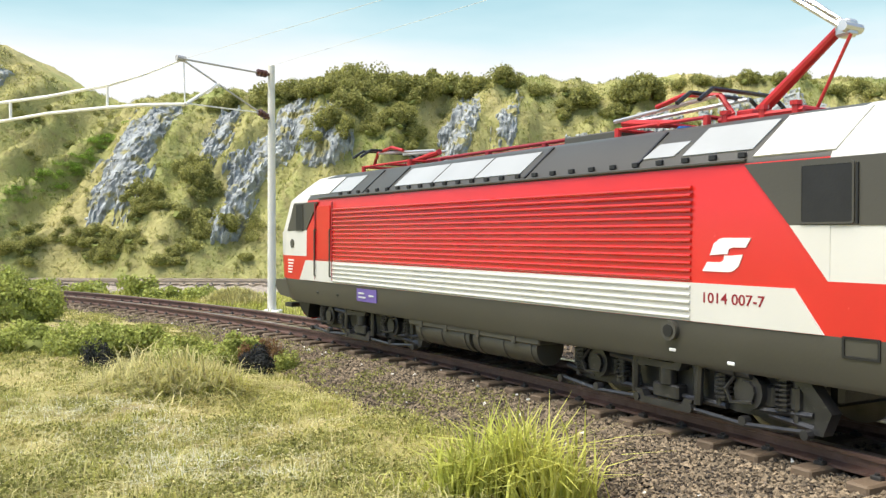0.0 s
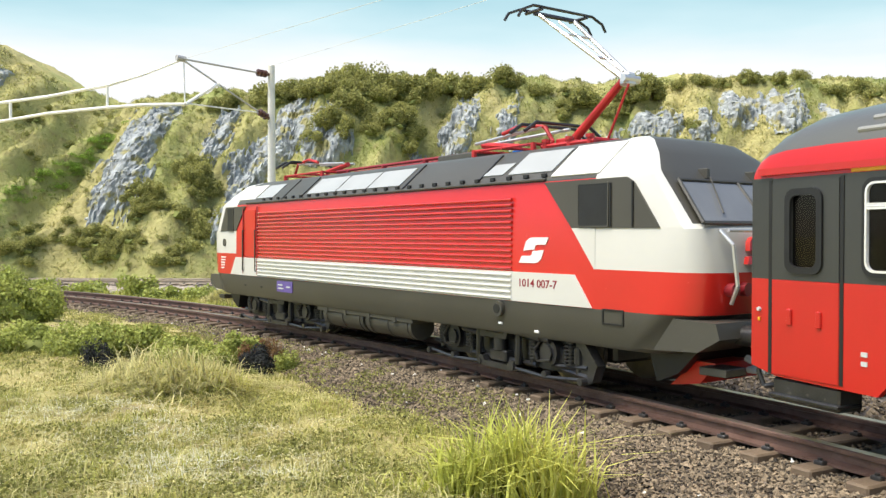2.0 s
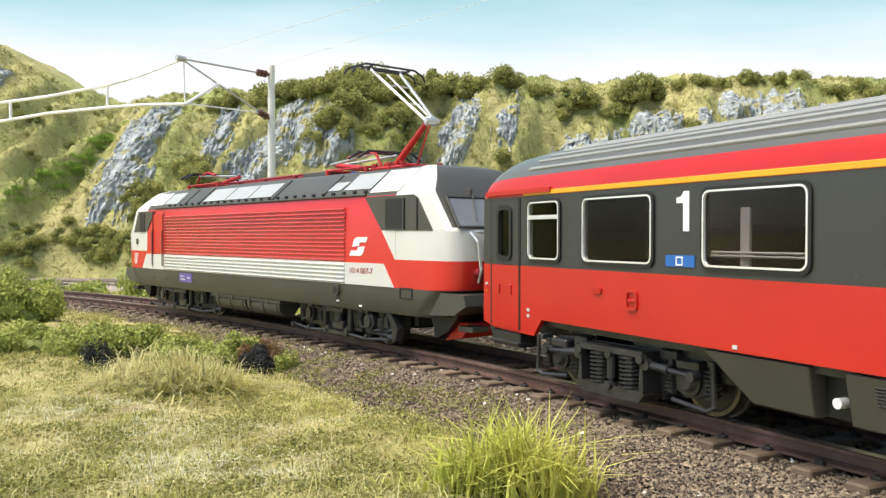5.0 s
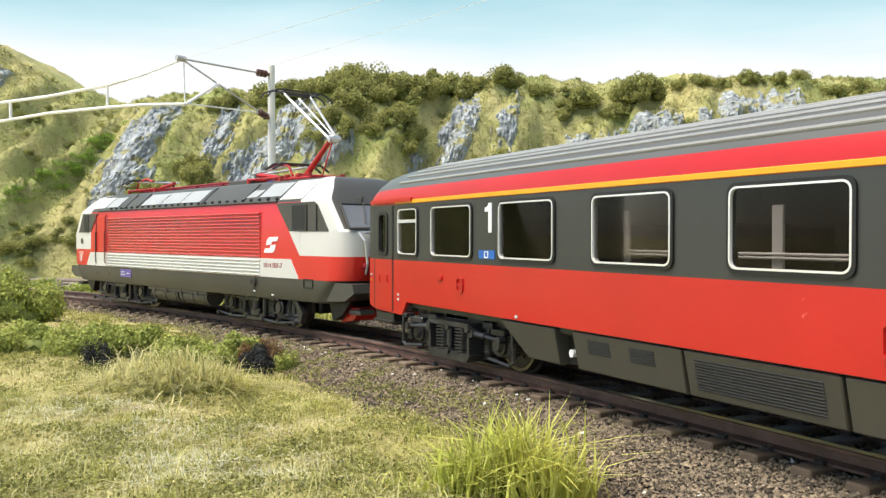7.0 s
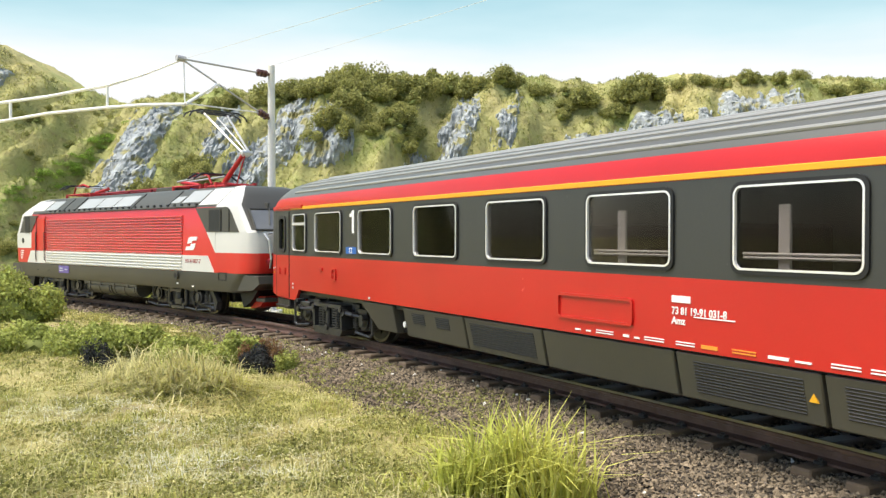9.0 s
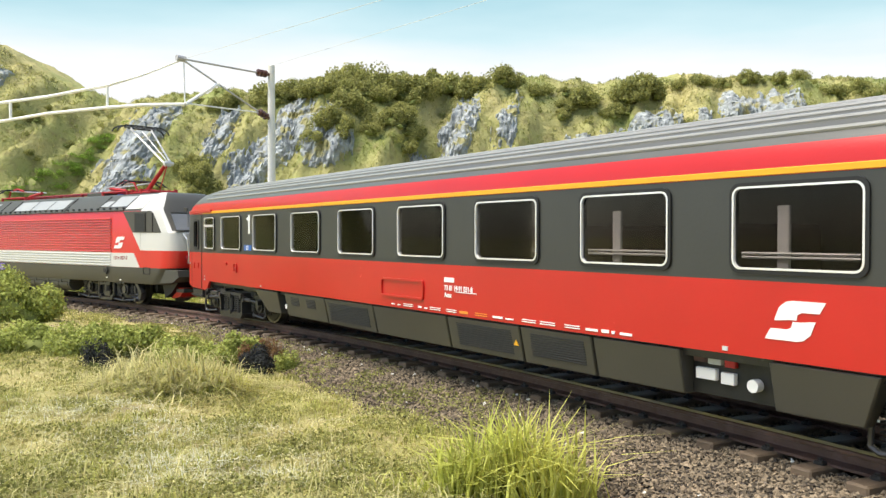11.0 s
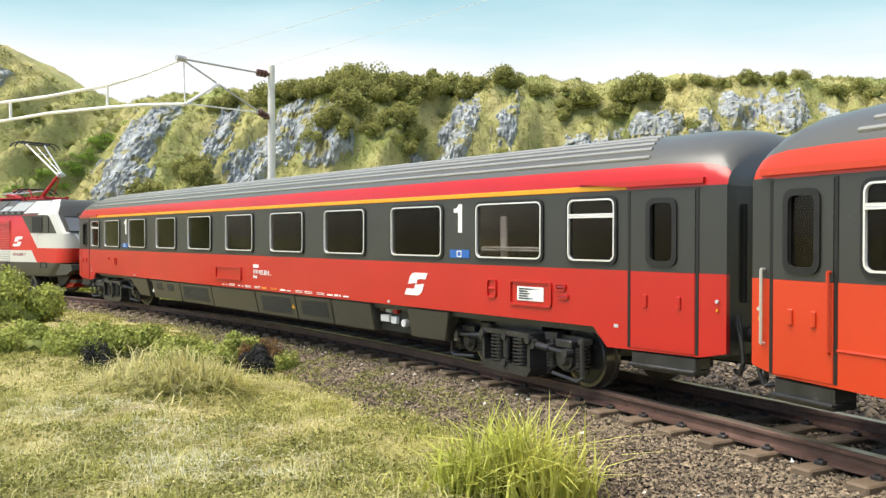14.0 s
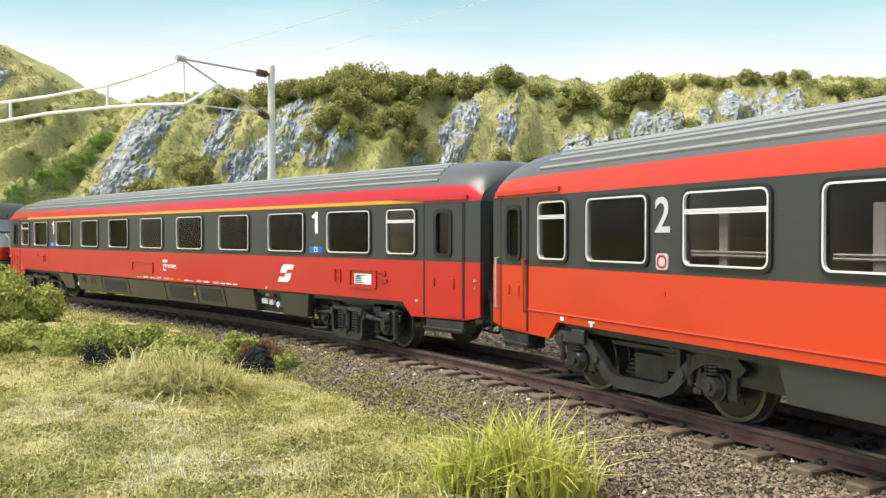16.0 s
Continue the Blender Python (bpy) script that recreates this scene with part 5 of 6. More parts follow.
    rod(bm, (6.18, 1.12, 0.60), (6.18, 1.26, 0.60), 0.055, 12)
    part("filler_cap", bm, M["print_white"], c, "white filler cap")
    bm = bmesh.new()
    prism(bm, [(-2.45, 0.64), (-2.55, 0.64), (-2.50, 0.725)], 1.31, 1.345)
    part("warning_sign", bm, M["yellow"], c, "small yellow warning triangle")
    return c


def second_class():
    windows = [(12.02, 0.74, True)] + [(10.75 - 1.975 * k, 1.28, k % 2 == 1) for k in range(11)] + [(-10.85, 0.74, True)]
    c = coach("orange-red and dark grey second-class model coach", "orange_red", 13.48, -12.95, windows,
              ((13.2, 12.36), (-11.85, -12.7)), (9.98, -9.2), -50.691, False, True)
    letters("class_number", "2", 0.60, M["print_grey"], c, 9.33, CW + 0.004, 2.26, 1, "pale grey class number 2", 0.008)
    bm = bmesh.new()
    prism(bm, rounded(9.07, 9.29, 1.80, 2.0, 0.05, 3), CW - 0.005, CW + 0.012)
    part("smoking_sign", bm, M["print_grey"], c, "small pale grey no-smoking sign")
    bm = bmesh.new()
    ring(bm, rounded(9.09, 9.27, 1.82, 1.98, 0.07, 4), rounded(9.115, 9.245, 1.845, 1.955, 0.05, 4), CW, CW + 0.018)
    part("sign_ring", bm, M["pan_red"], c)
    for x0, x1, z0, z1 in ((11.42, 11.34, 0.99, 1.05), (10.72, 10.58, 1.02, 1.045), (10.68, 10.63, 0.97, 1.02), (9.19, 9.12, 1.49, 1.54)):
        bar(x0, x1, z0, z1 - z0, c, M["print_white"] if z0 < 1.3 else M["red"], "marking")
    bm = bmesh.new()
    rod(bm, (12.34, CW, 1.08), (-11.8, CW, 1.08), 0.018, 6)
    part("side_ridge", bm, M["orange_red"], c)
    for sy in (1, -1):
        bm = bmesh.new()
        prism(bm, [(7.45, 0.95), (7.3, 0.5), (-6.8, 0.5), (-6.95, 0.95)], sy * 1.18, sy * 1.34)
        part("skirt_panel", bm, M["anthracite"], c, "long dark grey skirt")
    for x in (13.3, 12.42):
        bm = bmesh.new()
        rod(bm, (x, CW + 0.05, 1.05), (x, CW + 0.05, 1.85), 0.018, 6)
        for z in (1.05, 1.85):
            rod(bm, (x, CW, z), (x, CW + 0.05, z), 0.018, 6)
        part("grab_rail", bm, M["silver"] if x > 13 else M["orange_red"], c)
    return c


# the train stands on the track; motions() keys it
# opaque pane; its lifted grey stands in for a pale reflection and lit cab
M["windscreen"] = mat("windscreen_reflection_grey", (0.20, 0.205, 0.20), 0.06, var=0.1, scale=1.0, coat=0.6)
LOCO = locomotive()
COACH_1 = first_class()
COACH_2 = second_class()


# ---- overhead line ----
def overhead_mast(x, y, z0, z1, tip):
    mast = thing("catenary_mast", "pale grey concrete catenary mast with a bracket over the track", "catenary mast")
    bm = bmesh.new()
    rod(bm, (x, y, z0), (x, y, z1), 0.155, 12, 0.12)
    rod(bm, (x, y, z1), (x, y, z1 + 0.06), 0.10, 10, 0.03)
    part("pole", bm, M["mast"], mast)
    bm = bmesh.new()
    box(bm, x - 0.32, x + 0.32, y - 0.32, y + 0.32, z0 - 0.5, z0 + 0.1, 0.04)
    part("foundation", bm, M["mast"], mast, "pale foundation block")
    top, low, tip = Vector((x, y, 7.78)), Vector((x, y, 6.22)), Vector(tip)
    d = (tip - top).normalized()
    e = (tip - low).normalized()
    bm = bmesh.new()
    rod(bm, top, tip, 0.032, 8)
    rod(bm, low, tip - Vector((0, 0, 0.05)), 0.03, 8)
    rod(bm, tip - d * 0.05, tip + d * 0.25, 0.10, 8)
    part("bracket", bm, M["thin_wire"], mast, "grey tube bracket")
    bm = bmesh.new()
    for p, v in ((top, d), (low, e)):
        for k in range(3):
            rod(bm, p + v * (0.22 + 0.13 * k), p + v * (0.29 + 0.13 * k), 0.125, 10)
        rod(bm, p, p + v * 0.6, 0.06, 8)
    part("insulator", bm, M["insulator"], mast, "dark brown ribbed insulators")
    bm = bmesh.new()
    knee = low + (tip - low) * 0.62
    rod(bm, low + (tip - low) * 0.1 + Vector((0, 0, 0.05)), Vector((tip.x + 0.05, tip.y, 6.45)), 0.025, 6)
    rod(bm, knee + Vector((0, 0, 0.0)), Vector((tip.x + 0.05, tip.y, 6.42)), 0.055, 8)
    part("steady_arm", bm, M["wire"], mast, "white steady arm")
    return mast


TIP = (-8.28, 27.7, 7.86)
overhead_mast(-5.94, 30.0, -0.45, 8.1, TIP)


def overhead_wire():
    w = thing("overhead_wire", "white model overhead wire with short droppers", "overhead wire")
    low = [Vector(p) for p in ((-8.25, 27.7, 6.42), (-9.6, 27.95, 6.44), (-11.0, 28.4, 6.42), (-13.6, 29.8, 6.42), (-16.3, 31.7, 6.38), (-20.5, 34.6, 6.36))]
    high = [Vector(p) for p in ((-8.28, 27.7, 7.86), (-9.6, 27.95, 7.42), (-11.0, 28.4, 7.14), (-13.6, 29.8, 7.0), (-16.3, 31.7, 7.06), (-20.5, 34.6, 7.45))]
    bm = bmesh.new()
    tube(bm, low, 0.055, 8)
    part("contact_wire", bm, M["wire"], w)
    bm = bmesh.new()
    rod(bm, high[0], high[1], 0.03, 8)
    rod(bm, high[1], high[2], 0.035, 8, 0.055)
    tube(bm, high[2:], 0.055, 8)
    part("carrying_wire", bm, M["wire"], w)
    for k, q, r in ((0, 0.0, 0.022), (2, 0.0, 0.045), (3, 0.725, 0.055)):
        bm = bmesh.new()
        rod(bm, low[k].lerp(low[k + 1], q), high[k].lerp(high[k + 1], q), r, 8)
        part("dropper", bm, M["wire"], w)
    bm = bmesh.new()
    tube(bm, [Vector(TIP), Vector((-1.2, 19.0, 7.42)), Vector((5.0, 9.0, 7.3)), Vector((9.4, 0.0, 7.9))], 0.006, 5)
    tube(bm, [Vector((-5.94, 30.0, 8.1)), Vector((1.1, 20.0, 7.68)), Vector((7.5, 9.0, 7.6)), Vector((11.0, 0.0, 7.9))], 0.006, 5)
    part("feeder_wire", bm, M["mast"], w, "thin grey wires rising towards the viewer")


overhead_wire()

# ---- plants and stones ----
M["leaf"] = leafy("fresh_foliage", (0.43, 0.46, 0.12), (0.25, 0.30, 0.065), 0.4)
M["leaf_dark"] = leafy("hill_foliage", (0.36, 0.355, 0.115), (0.24, 0.25, 0.07), 0.4)
M["fern"] = leafy("bright_scrub", (0.30, 0.43, 0.07), (0.18, 0.30, 0.04), 0.35)
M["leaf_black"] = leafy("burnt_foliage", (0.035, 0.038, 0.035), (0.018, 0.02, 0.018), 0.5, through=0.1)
M["leaf_brown"] = leafy("rusty_foliage", (0.26, 0.14, 0.06), (0.16, 0.10, 0.04), 0.4)
M["core"] = mat("bush_core", (0.22, 0.25, 0.065), 0.95, scale=2, bump=0.8, bump_scale=8)
M["grass"] = leafy("dry_grass_blades", (0.54, 0.48, 0.20), (0.34, 0.34, 0.10), 0.4, 1.1)
M["straw"] = leafy("straw_blades", (0.62, 0.57, 0.28), (0.46, 0.44, 0.17), 0.3, 0.6)
M["green"] = leafy("fresh_grass_blades", (0.50, 0.50, 0.14), (0.32, 0.35, 0.07), 0.4, 1.1)
M["moss"] = leafy("moss_foam", (0.36, 0.355, 0.11), (0.22, 0.23, 0.06), 0.5, 0.9)
M["wisp"] = leafy("bleached_wisps", (0.72, 0.72, 0.60), (0.60, 0.60, 0.42), 0.2, 0.6)
M["tuft_green"] = leafy("olive_grass_blades", (0.40, 0.39, 0.11), (0.28, 0.29, 0.07), 0.4, 0.5)
M["tall_green"] = leafy("long_bright_grass", (0.60, 0.59, 0.15), (0.41, 0.45, 0.08), 0.35, 0.8)
M["slope_grass"] = leafy("slope_grass_blades", (0.42, 0.40, 0.15), (0.25, 0.29, 0.075), 0.35, 0.2, 0.5)
M["rock"] = mat("blue_grey_rock", (0.42, 0.455, 0.46), 0.85, scale=1.5, dark=(0.15, 0.165, 0.165), bump=1.0, bump_scale=3.5, depth=0.2, spots=((0.30, 0.28, 0.12), 1.1, 0.53, 0.62))


def blades(name, places, material, label, category, width=0.012, flop=0.5, seed=1):
    """One object of many bent grass blades; places: (x, y, z, length)."""
    rng = np.random.default_rng(seed)
    p = np.asarray(places)
    n = len(p)
    a = rng.uniform(0, math.tau, n)
    lean = np.minimum(1.75, rng.uniform(0.1, 1.0, n) * flop)
    dx, dy = np.cos(a), np.sin(a)
    base, length = p[:, :3], p[:, 3]
    wide = (width * rng.uniform(0.6, 1.4, n))[:, None] * np.stack([-dy, dx, 0 * dx], 1)
    low = np.where(lean > 1.15, 0.16, 1.0)    # matted blades lie close to the ground
    m = base + np.stack([dx * lean * 0.35 * length, dy * lean * 0.35 * length, length * (0.62 - 0.12 * lean) * low], 1)
    tip = base + np.stack([dx * lean * length, dy * lean * length, length * (1.0 - 0.5 * lean) * low], 1)
    v = np.stack([base - wide, base + wide, m + wide * 0.7, m - wide * 0.7, tip], 1).reshape(-1, 3)
    faces = []
    for i in range(n):
        k = 5 * i
        faces += [(k, k + 1, k + 2, k + 3), (k + 3, k + 2, k + 4)]
    return tagged(new(name, raw(name, v, faces, material)), label, category, kind="stuff")


def bush_mesh(name, rx, ry, rz, leaves, size, material, seed, lumps=9):
    """A bush of many small leaves on uneven lumps."""
    rng = np.random.default_rng(seed)
    c = []
    for k in range(lumps):
        a, q = rng.uniform(0, math.tau), rng.uniform(0, 0.75) ** 0.7
        c.append((q * math.cos(a) * rx, q * math.sin(a) * ry, rng.uniform(0.15, 0.8 - 0.35 * q) * rz, rng.uniform(0.28, 0.5)))
    c = np.array(c)
    pick = rng.integers(0, lumps, leaves)
    d = rng.normal(size=(leaves, 3))
    d /= np.linalg.norm(d, axis=1)[:, None]
    rad = c[pick, 3] * rng.uniform(0.6, 1.12, leaves)
    pos = c[pick, :3] + d * rad[:, None] * np.array([rx, ry, rz]) * 0.9
    pos[:, 2] = np.maximum(pos[:, 2], 0.02 * rz)
    u = rng.normal(size=(leaves, 3))
    u /= np.linalg.norm(u, axis=1)[:, None]
    w = np.cross(u, d + rng.normal(size=(leaves, 3)) * 0.5)
    w /= np.linalg.norm(w, axis=1)[:, None] + 1e-9
    s = (size * rng.uniform(0.5, 1.3, leaves))[:, None]
    v = np.stack([pos - u * s, pos + w * s * 0.8, pos + u * s, pos - w * s * 0.8], 1).reshape(-1, 3)
    return raw(name, v, [(4 * i, 4 * i + 1, 4 * i + 2, 4 * i + 3) for i in range(leaves)], material)


def core_mesh(rx, ry, rz, seed):
    bm = bmesh.new()
    bmesh.ops.create_icosphere(bm, subdivisions=2, radius=1.0)
    for v in bm.verts:
        k = 0.48 + 0.25 * fbm(v.co.x * 1.6 + seed, v.co.y * 1.6, v.co.z * 1.6, 3)
        v.co = Vector((v.co.x * rx * k, v.co.y * ry * k, max(-0.05, (v.co.z * 0.5 + 0.36) * rz * k)))
    return finish(bm, "stem", M["core"])


def bush(x, y, z, rx, ry, rz, leaves, size, material, seed, label, group=""):
    if y < 36:
        z = ground_z(x, y) - 0.04
    b = thing("bush", label, "bush", group, x, y, z)
    share("stem", core_mesh(rx, ry, rz, seed), b)
    if y < 36:      # near bushes have finer leaves
        leaves, size = int(leaves * 2.4), size * 0.6
    share("foliage", bush_mesh("foliage", rx, ry, rz, leaves, size, M[material], seed), b)
    return b


FG = "foreground bushes"
GREEN = "bright green foam-foliage bush in the dry grass"
bush(-12.6, 25.2, -0.62, 1.75, 1.0, 1.75, 5200, 0.078, "leaf", 1, "tall bright green bush beside the track bed", FG)
bush(-9.3, 19.6, -0.62, 1.1, 0.7, 0.75, 3600, 0.058, "leaf", 2, GREEN, FG)
bush(-8.0, 19.4, -0.62, 1.0, 0.65, 0.8, 3600, 0.058, "leaf", 3, GREEN, FG)
bush(-6.95, 19.7, -0.62, 0.85, 0.6, 0.82, 3000, 0.058, "leaf", 4, GREEN, FG)
bush(-5.35, 18.4, -0.62, 0.8, 0.6, 0.8, 3200, 0.056, "leaf", 5, GREEN, FG)
bush(-4.55, 18.0, -0.62, 0.7, 0.55, 0.8, 2800, 0.054, "leaf", 6, GREEN, FG)
bush(-3.85, 18.0, -0.62, 0.45, 0.4, 0.85, 1700, 0.040, "leaf_brown", 7, "rusty brown withered bush among green bushes", FG)
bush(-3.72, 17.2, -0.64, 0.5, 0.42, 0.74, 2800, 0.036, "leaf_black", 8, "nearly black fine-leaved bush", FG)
bush(-3.3, 17.9, -0.62, 0.3, 0.3, 0.5, 1000, 0.040, "leaf", 9, GREEN, FG)
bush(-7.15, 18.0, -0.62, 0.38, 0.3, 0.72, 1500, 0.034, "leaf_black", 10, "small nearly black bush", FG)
bush(-6.0, 17.9, -0.64, 0.35, 0.3, 0.4, 1000, 0.038, "leaf", 11, GREEN, FG)
bush(-10.4, 18.9, -0.64, 0.8, 0.6, 0.6, 2200, 0.044, "leaf", 12, GREEN, FG)

BK = "bushes between the tracks"
for k, (x, y, r, h) in enumerate(((-16.6, 41.0, 1.5, 0.9), (-19.6, 42.0, 1.6, 0.8), (-13.9, 39.6, 0.9, 1.25), (-12.0, 38.0, 1.1, 0.7), (-10.2, 37.2, 1.2, 0.75), (-22.5, 42.5, 1.2, 0.8))):
    bush(x, y, -0.65, r, r * 0.7, h, 1500, 0.075, "leaf", 20 + k, "light green low bush between the two tracks", BK)

# the hill's bushes: five kinds, repeated
KINDS = []
for k in range(6):
    b = bush(0, 60, -30, 1.25, 1.05, 1.25, 2400, 0.072, "leaf_dark", 40 + k, "olive green bush on the hillside", "hillside bushes")
    KINDS.append(b)


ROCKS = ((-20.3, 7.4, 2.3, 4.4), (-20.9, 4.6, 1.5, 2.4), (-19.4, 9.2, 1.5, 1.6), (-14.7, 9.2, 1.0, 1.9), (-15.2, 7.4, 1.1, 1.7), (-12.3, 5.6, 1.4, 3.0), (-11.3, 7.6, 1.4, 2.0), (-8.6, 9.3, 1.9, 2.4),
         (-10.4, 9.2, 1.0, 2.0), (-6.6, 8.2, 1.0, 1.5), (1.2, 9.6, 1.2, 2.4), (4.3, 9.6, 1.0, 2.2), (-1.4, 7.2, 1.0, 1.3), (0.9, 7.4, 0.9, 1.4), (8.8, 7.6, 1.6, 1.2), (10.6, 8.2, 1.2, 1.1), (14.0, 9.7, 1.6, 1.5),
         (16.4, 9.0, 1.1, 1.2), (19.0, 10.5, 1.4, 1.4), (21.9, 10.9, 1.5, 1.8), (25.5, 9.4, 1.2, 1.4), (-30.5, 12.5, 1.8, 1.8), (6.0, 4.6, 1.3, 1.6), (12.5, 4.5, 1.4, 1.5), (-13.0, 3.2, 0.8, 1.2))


def rock(x0, z0, w, h, seed):
    """A fissured crag that grows out of the slope and sinks into it at its uneven edge."""
    nx, nz = 46, 64
    vs, fs = [], []
    for j in range(nz + 1):
        b = -1.25 + 2.5 * j / nz
        for i in range(nx + 1):
            a = -1.25 + 2.5 * i / nx
            x, z = x0 + a * w + 0.28 * b * h * 0.5, z0 + b * h
            y = on_hill(x, z)
            q = Vector((x * 0.5 + seed, z * 0.33, seed))
            r = math.hypot(a, b) + 0.55 * fbm(x * 0.55 + seed, z * 0.4, seed, 3)
            rib = abs(noise.noise(Vector((x * 1.15 - z * 0.25, z * 0.22, seed)))) * 1.1 + abs(noise.noise(Vector((x * 2.9 - z * 0.5, z * 0.75, seed + 4)))) * 0.55
            grit = 0.24 * noise.noise(Vector((x * 5.5, z * 3.2, seed + 9)))
            step = 0.22 * math.floor(3.0 * noise.noise(Vector((x * 0.8 - z * 0.3, z * 0.35, seed + 2)))) / 1.5
            d = 0.8 * (1 - r) + 0.22 - 0.55 * rib + grit + step if r < 1.2 else -0.7
            d = max(-0.7, min(0.6, d))
            crest = np.interp(x, RIDGE_X, RIDGE_Z) - 1.0
            if z > crest:
                d, z, y = -0.7, crest, on_hill(x, crest)
            vs.append((x, y - d * 0.85, z + d * 0.35))
    for j in range(nz):
        for i in range(nx):
            k = j * (nx + 1) + i
            fs.append((k, k + 1, k + nx + 2, k + nx + 1))
    ob = new("rock_outcrop", raw("rock_outcrop", vs, fs, M["rock"]))
    return tagged(ob, "blue-grey fissured rock outcrop on the grassy slope", "rock", "rock outcrops")


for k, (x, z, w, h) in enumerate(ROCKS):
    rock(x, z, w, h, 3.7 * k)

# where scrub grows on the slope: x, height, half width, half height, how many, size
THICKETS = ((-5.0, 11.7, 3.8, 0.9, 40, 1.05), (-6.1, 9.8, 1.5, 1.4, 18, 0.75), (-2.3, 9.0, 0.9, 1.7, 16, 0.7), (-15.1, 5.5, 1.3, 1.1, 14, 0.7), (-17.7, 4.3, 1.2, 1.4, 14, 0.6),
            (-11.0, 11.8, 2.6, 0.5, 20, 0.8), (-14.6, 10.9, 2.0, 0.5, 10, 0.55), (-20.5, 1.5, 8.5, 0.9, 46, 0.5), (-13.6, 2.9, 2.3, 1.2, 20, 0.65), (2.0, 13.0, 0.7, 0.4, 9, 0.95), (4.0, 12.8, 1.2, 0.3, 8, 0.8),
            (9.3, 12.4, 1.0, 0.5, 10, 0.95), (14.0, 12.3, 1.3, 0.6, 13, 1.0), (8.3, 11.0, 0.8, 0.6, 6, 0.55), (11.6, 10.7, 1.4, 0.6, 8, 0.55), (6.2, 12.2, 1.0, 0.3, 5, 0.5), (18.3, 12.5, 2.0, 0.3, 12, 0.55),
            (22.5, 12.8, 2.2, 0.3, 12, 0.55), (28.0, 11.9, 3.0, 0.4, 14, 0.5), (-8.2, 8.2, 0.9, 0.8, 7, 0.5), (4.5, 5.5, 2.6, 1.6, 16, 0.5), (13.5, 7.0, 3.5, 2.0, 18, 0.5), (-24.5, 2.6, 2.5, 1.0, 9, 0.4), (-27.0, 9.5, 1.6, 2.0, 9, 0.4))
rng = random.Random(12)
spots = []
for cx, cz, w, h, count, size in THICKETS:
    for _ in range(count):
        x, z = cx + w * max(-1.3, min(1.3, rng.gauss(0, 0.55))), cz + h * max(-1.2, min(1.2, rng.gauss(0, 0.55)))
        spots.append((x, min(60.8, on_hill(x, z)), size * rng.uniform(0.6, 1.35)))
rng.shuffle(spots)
tries = 0
while len(spots) < 620 and tries < 9000:
    tries += 1
    x, k = rng.uniform(-34, 34), rng.random()
    y = hill_foot(x) + 0.4 + k * 12.0
    z = hill_z(x, y)
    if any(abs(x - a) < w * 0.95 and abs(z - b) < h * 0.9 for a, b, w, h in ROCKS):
        continue
    spots.append((x, y, rng.uniform(0.12, 0.34)))
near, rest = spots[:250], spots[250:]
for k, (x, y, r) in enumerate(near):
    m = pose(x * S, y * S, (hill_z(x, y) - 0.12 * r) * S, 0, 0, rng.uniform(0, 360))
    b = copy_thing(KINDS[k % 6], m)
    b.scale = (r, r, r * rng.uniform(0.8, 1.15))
shrubs = []
for k, (x, y, r) in enumerate(rest):
    f = [c for c in KINDS[k % 6].children if c.name.startswith("foliage")][0].data
    v = np.empty(len(f.vertices) * 3)
    f.vertices.foreach_get("co", v)
    v = v.reshape(-1, 3)[:2800] / S * r
    a = rng.uniform(0, math.tau)
    shrubs.append(np.stack([v[:, 0] * math.cos(a) - v[:, 1] * math.sin(a) + x, v[:, 0] * math.sin(a) + v[:, 1] * math.cos(a) + y, v[:, 2] + hill_z(x, y) - 0.1 * r], 1))
shrubs = np.concatenate(shrubs)
tagged(new("low_shrub", raw("low_shrub", shrubs, [(4 * i, 4 * i + 1, 4 * i + 2, 4 * i + 3) for i in range(len(shrubs) // 4)], M["leaf_dark"])),
       "low olive scrub scattered over the hillside", "scrub", kind="stuff")
ferns = []
for k in range(70):
    q = rng.random()
    x, z = -22.6 - 4.4 * q + rng.uniform(-0.7, 0.7), 9.6 - 5.8 * q + rng.uniform(-0.6, 0.6)
    y, r = on_hill(x, z), rng.uniform(0.25, 0.55)
    f = [c for c in KINDS[k % 6].children if c.name.startswith("foliage")][0].data
    v = np.empty(len(f.vertices) * 3)
    f.vertices.foreach_get("co", v)
    ferns.append(v.reshape(-1, 3)[:2000] / S * np.array([r, r, r * 0.6]) + np.array([x, y, z - 0.1]))
ferns = np.concatenate(ferns)
tagged(new("green_scrub", raw("green_scrub", ferns, [(4 * i, 4 * i + 1, 4 * i + 2, 4 * i + 3) for i in range(len(ferns) // 4)], M["fern"])),
       "bright green low scrub in a gully of the hill", "scrub", kind="stuff")
for b in KINDS:
    for c in list(b.children):
        bpy.data.objects.remove(c)
    bpy.data.objects.remove(b)

# grass on the slope
g = np.random.default_rng(5)
places = []
while len(places) < 75000:
    x, k = g.uniform(-36, 36), g.random()
    y = hill_foot(x) + k * 12.6
    clump = noise.noise(Vector((x * 1.3, y * 1.3, 2.0)))
    if clump < -0.12 and g.random() < 0.75:
        continue
    places.append((x, y, hill_z(x, y) - 0.04, g.uniform(0.12, 0.26) * (1.0 + 0.8 * max(0.0, clump))))
blades("hill_grass", places, M["slope_grass"], "short olive and straw-coloured grass on the hillside", "grass", 0.026, 1.3, 2)

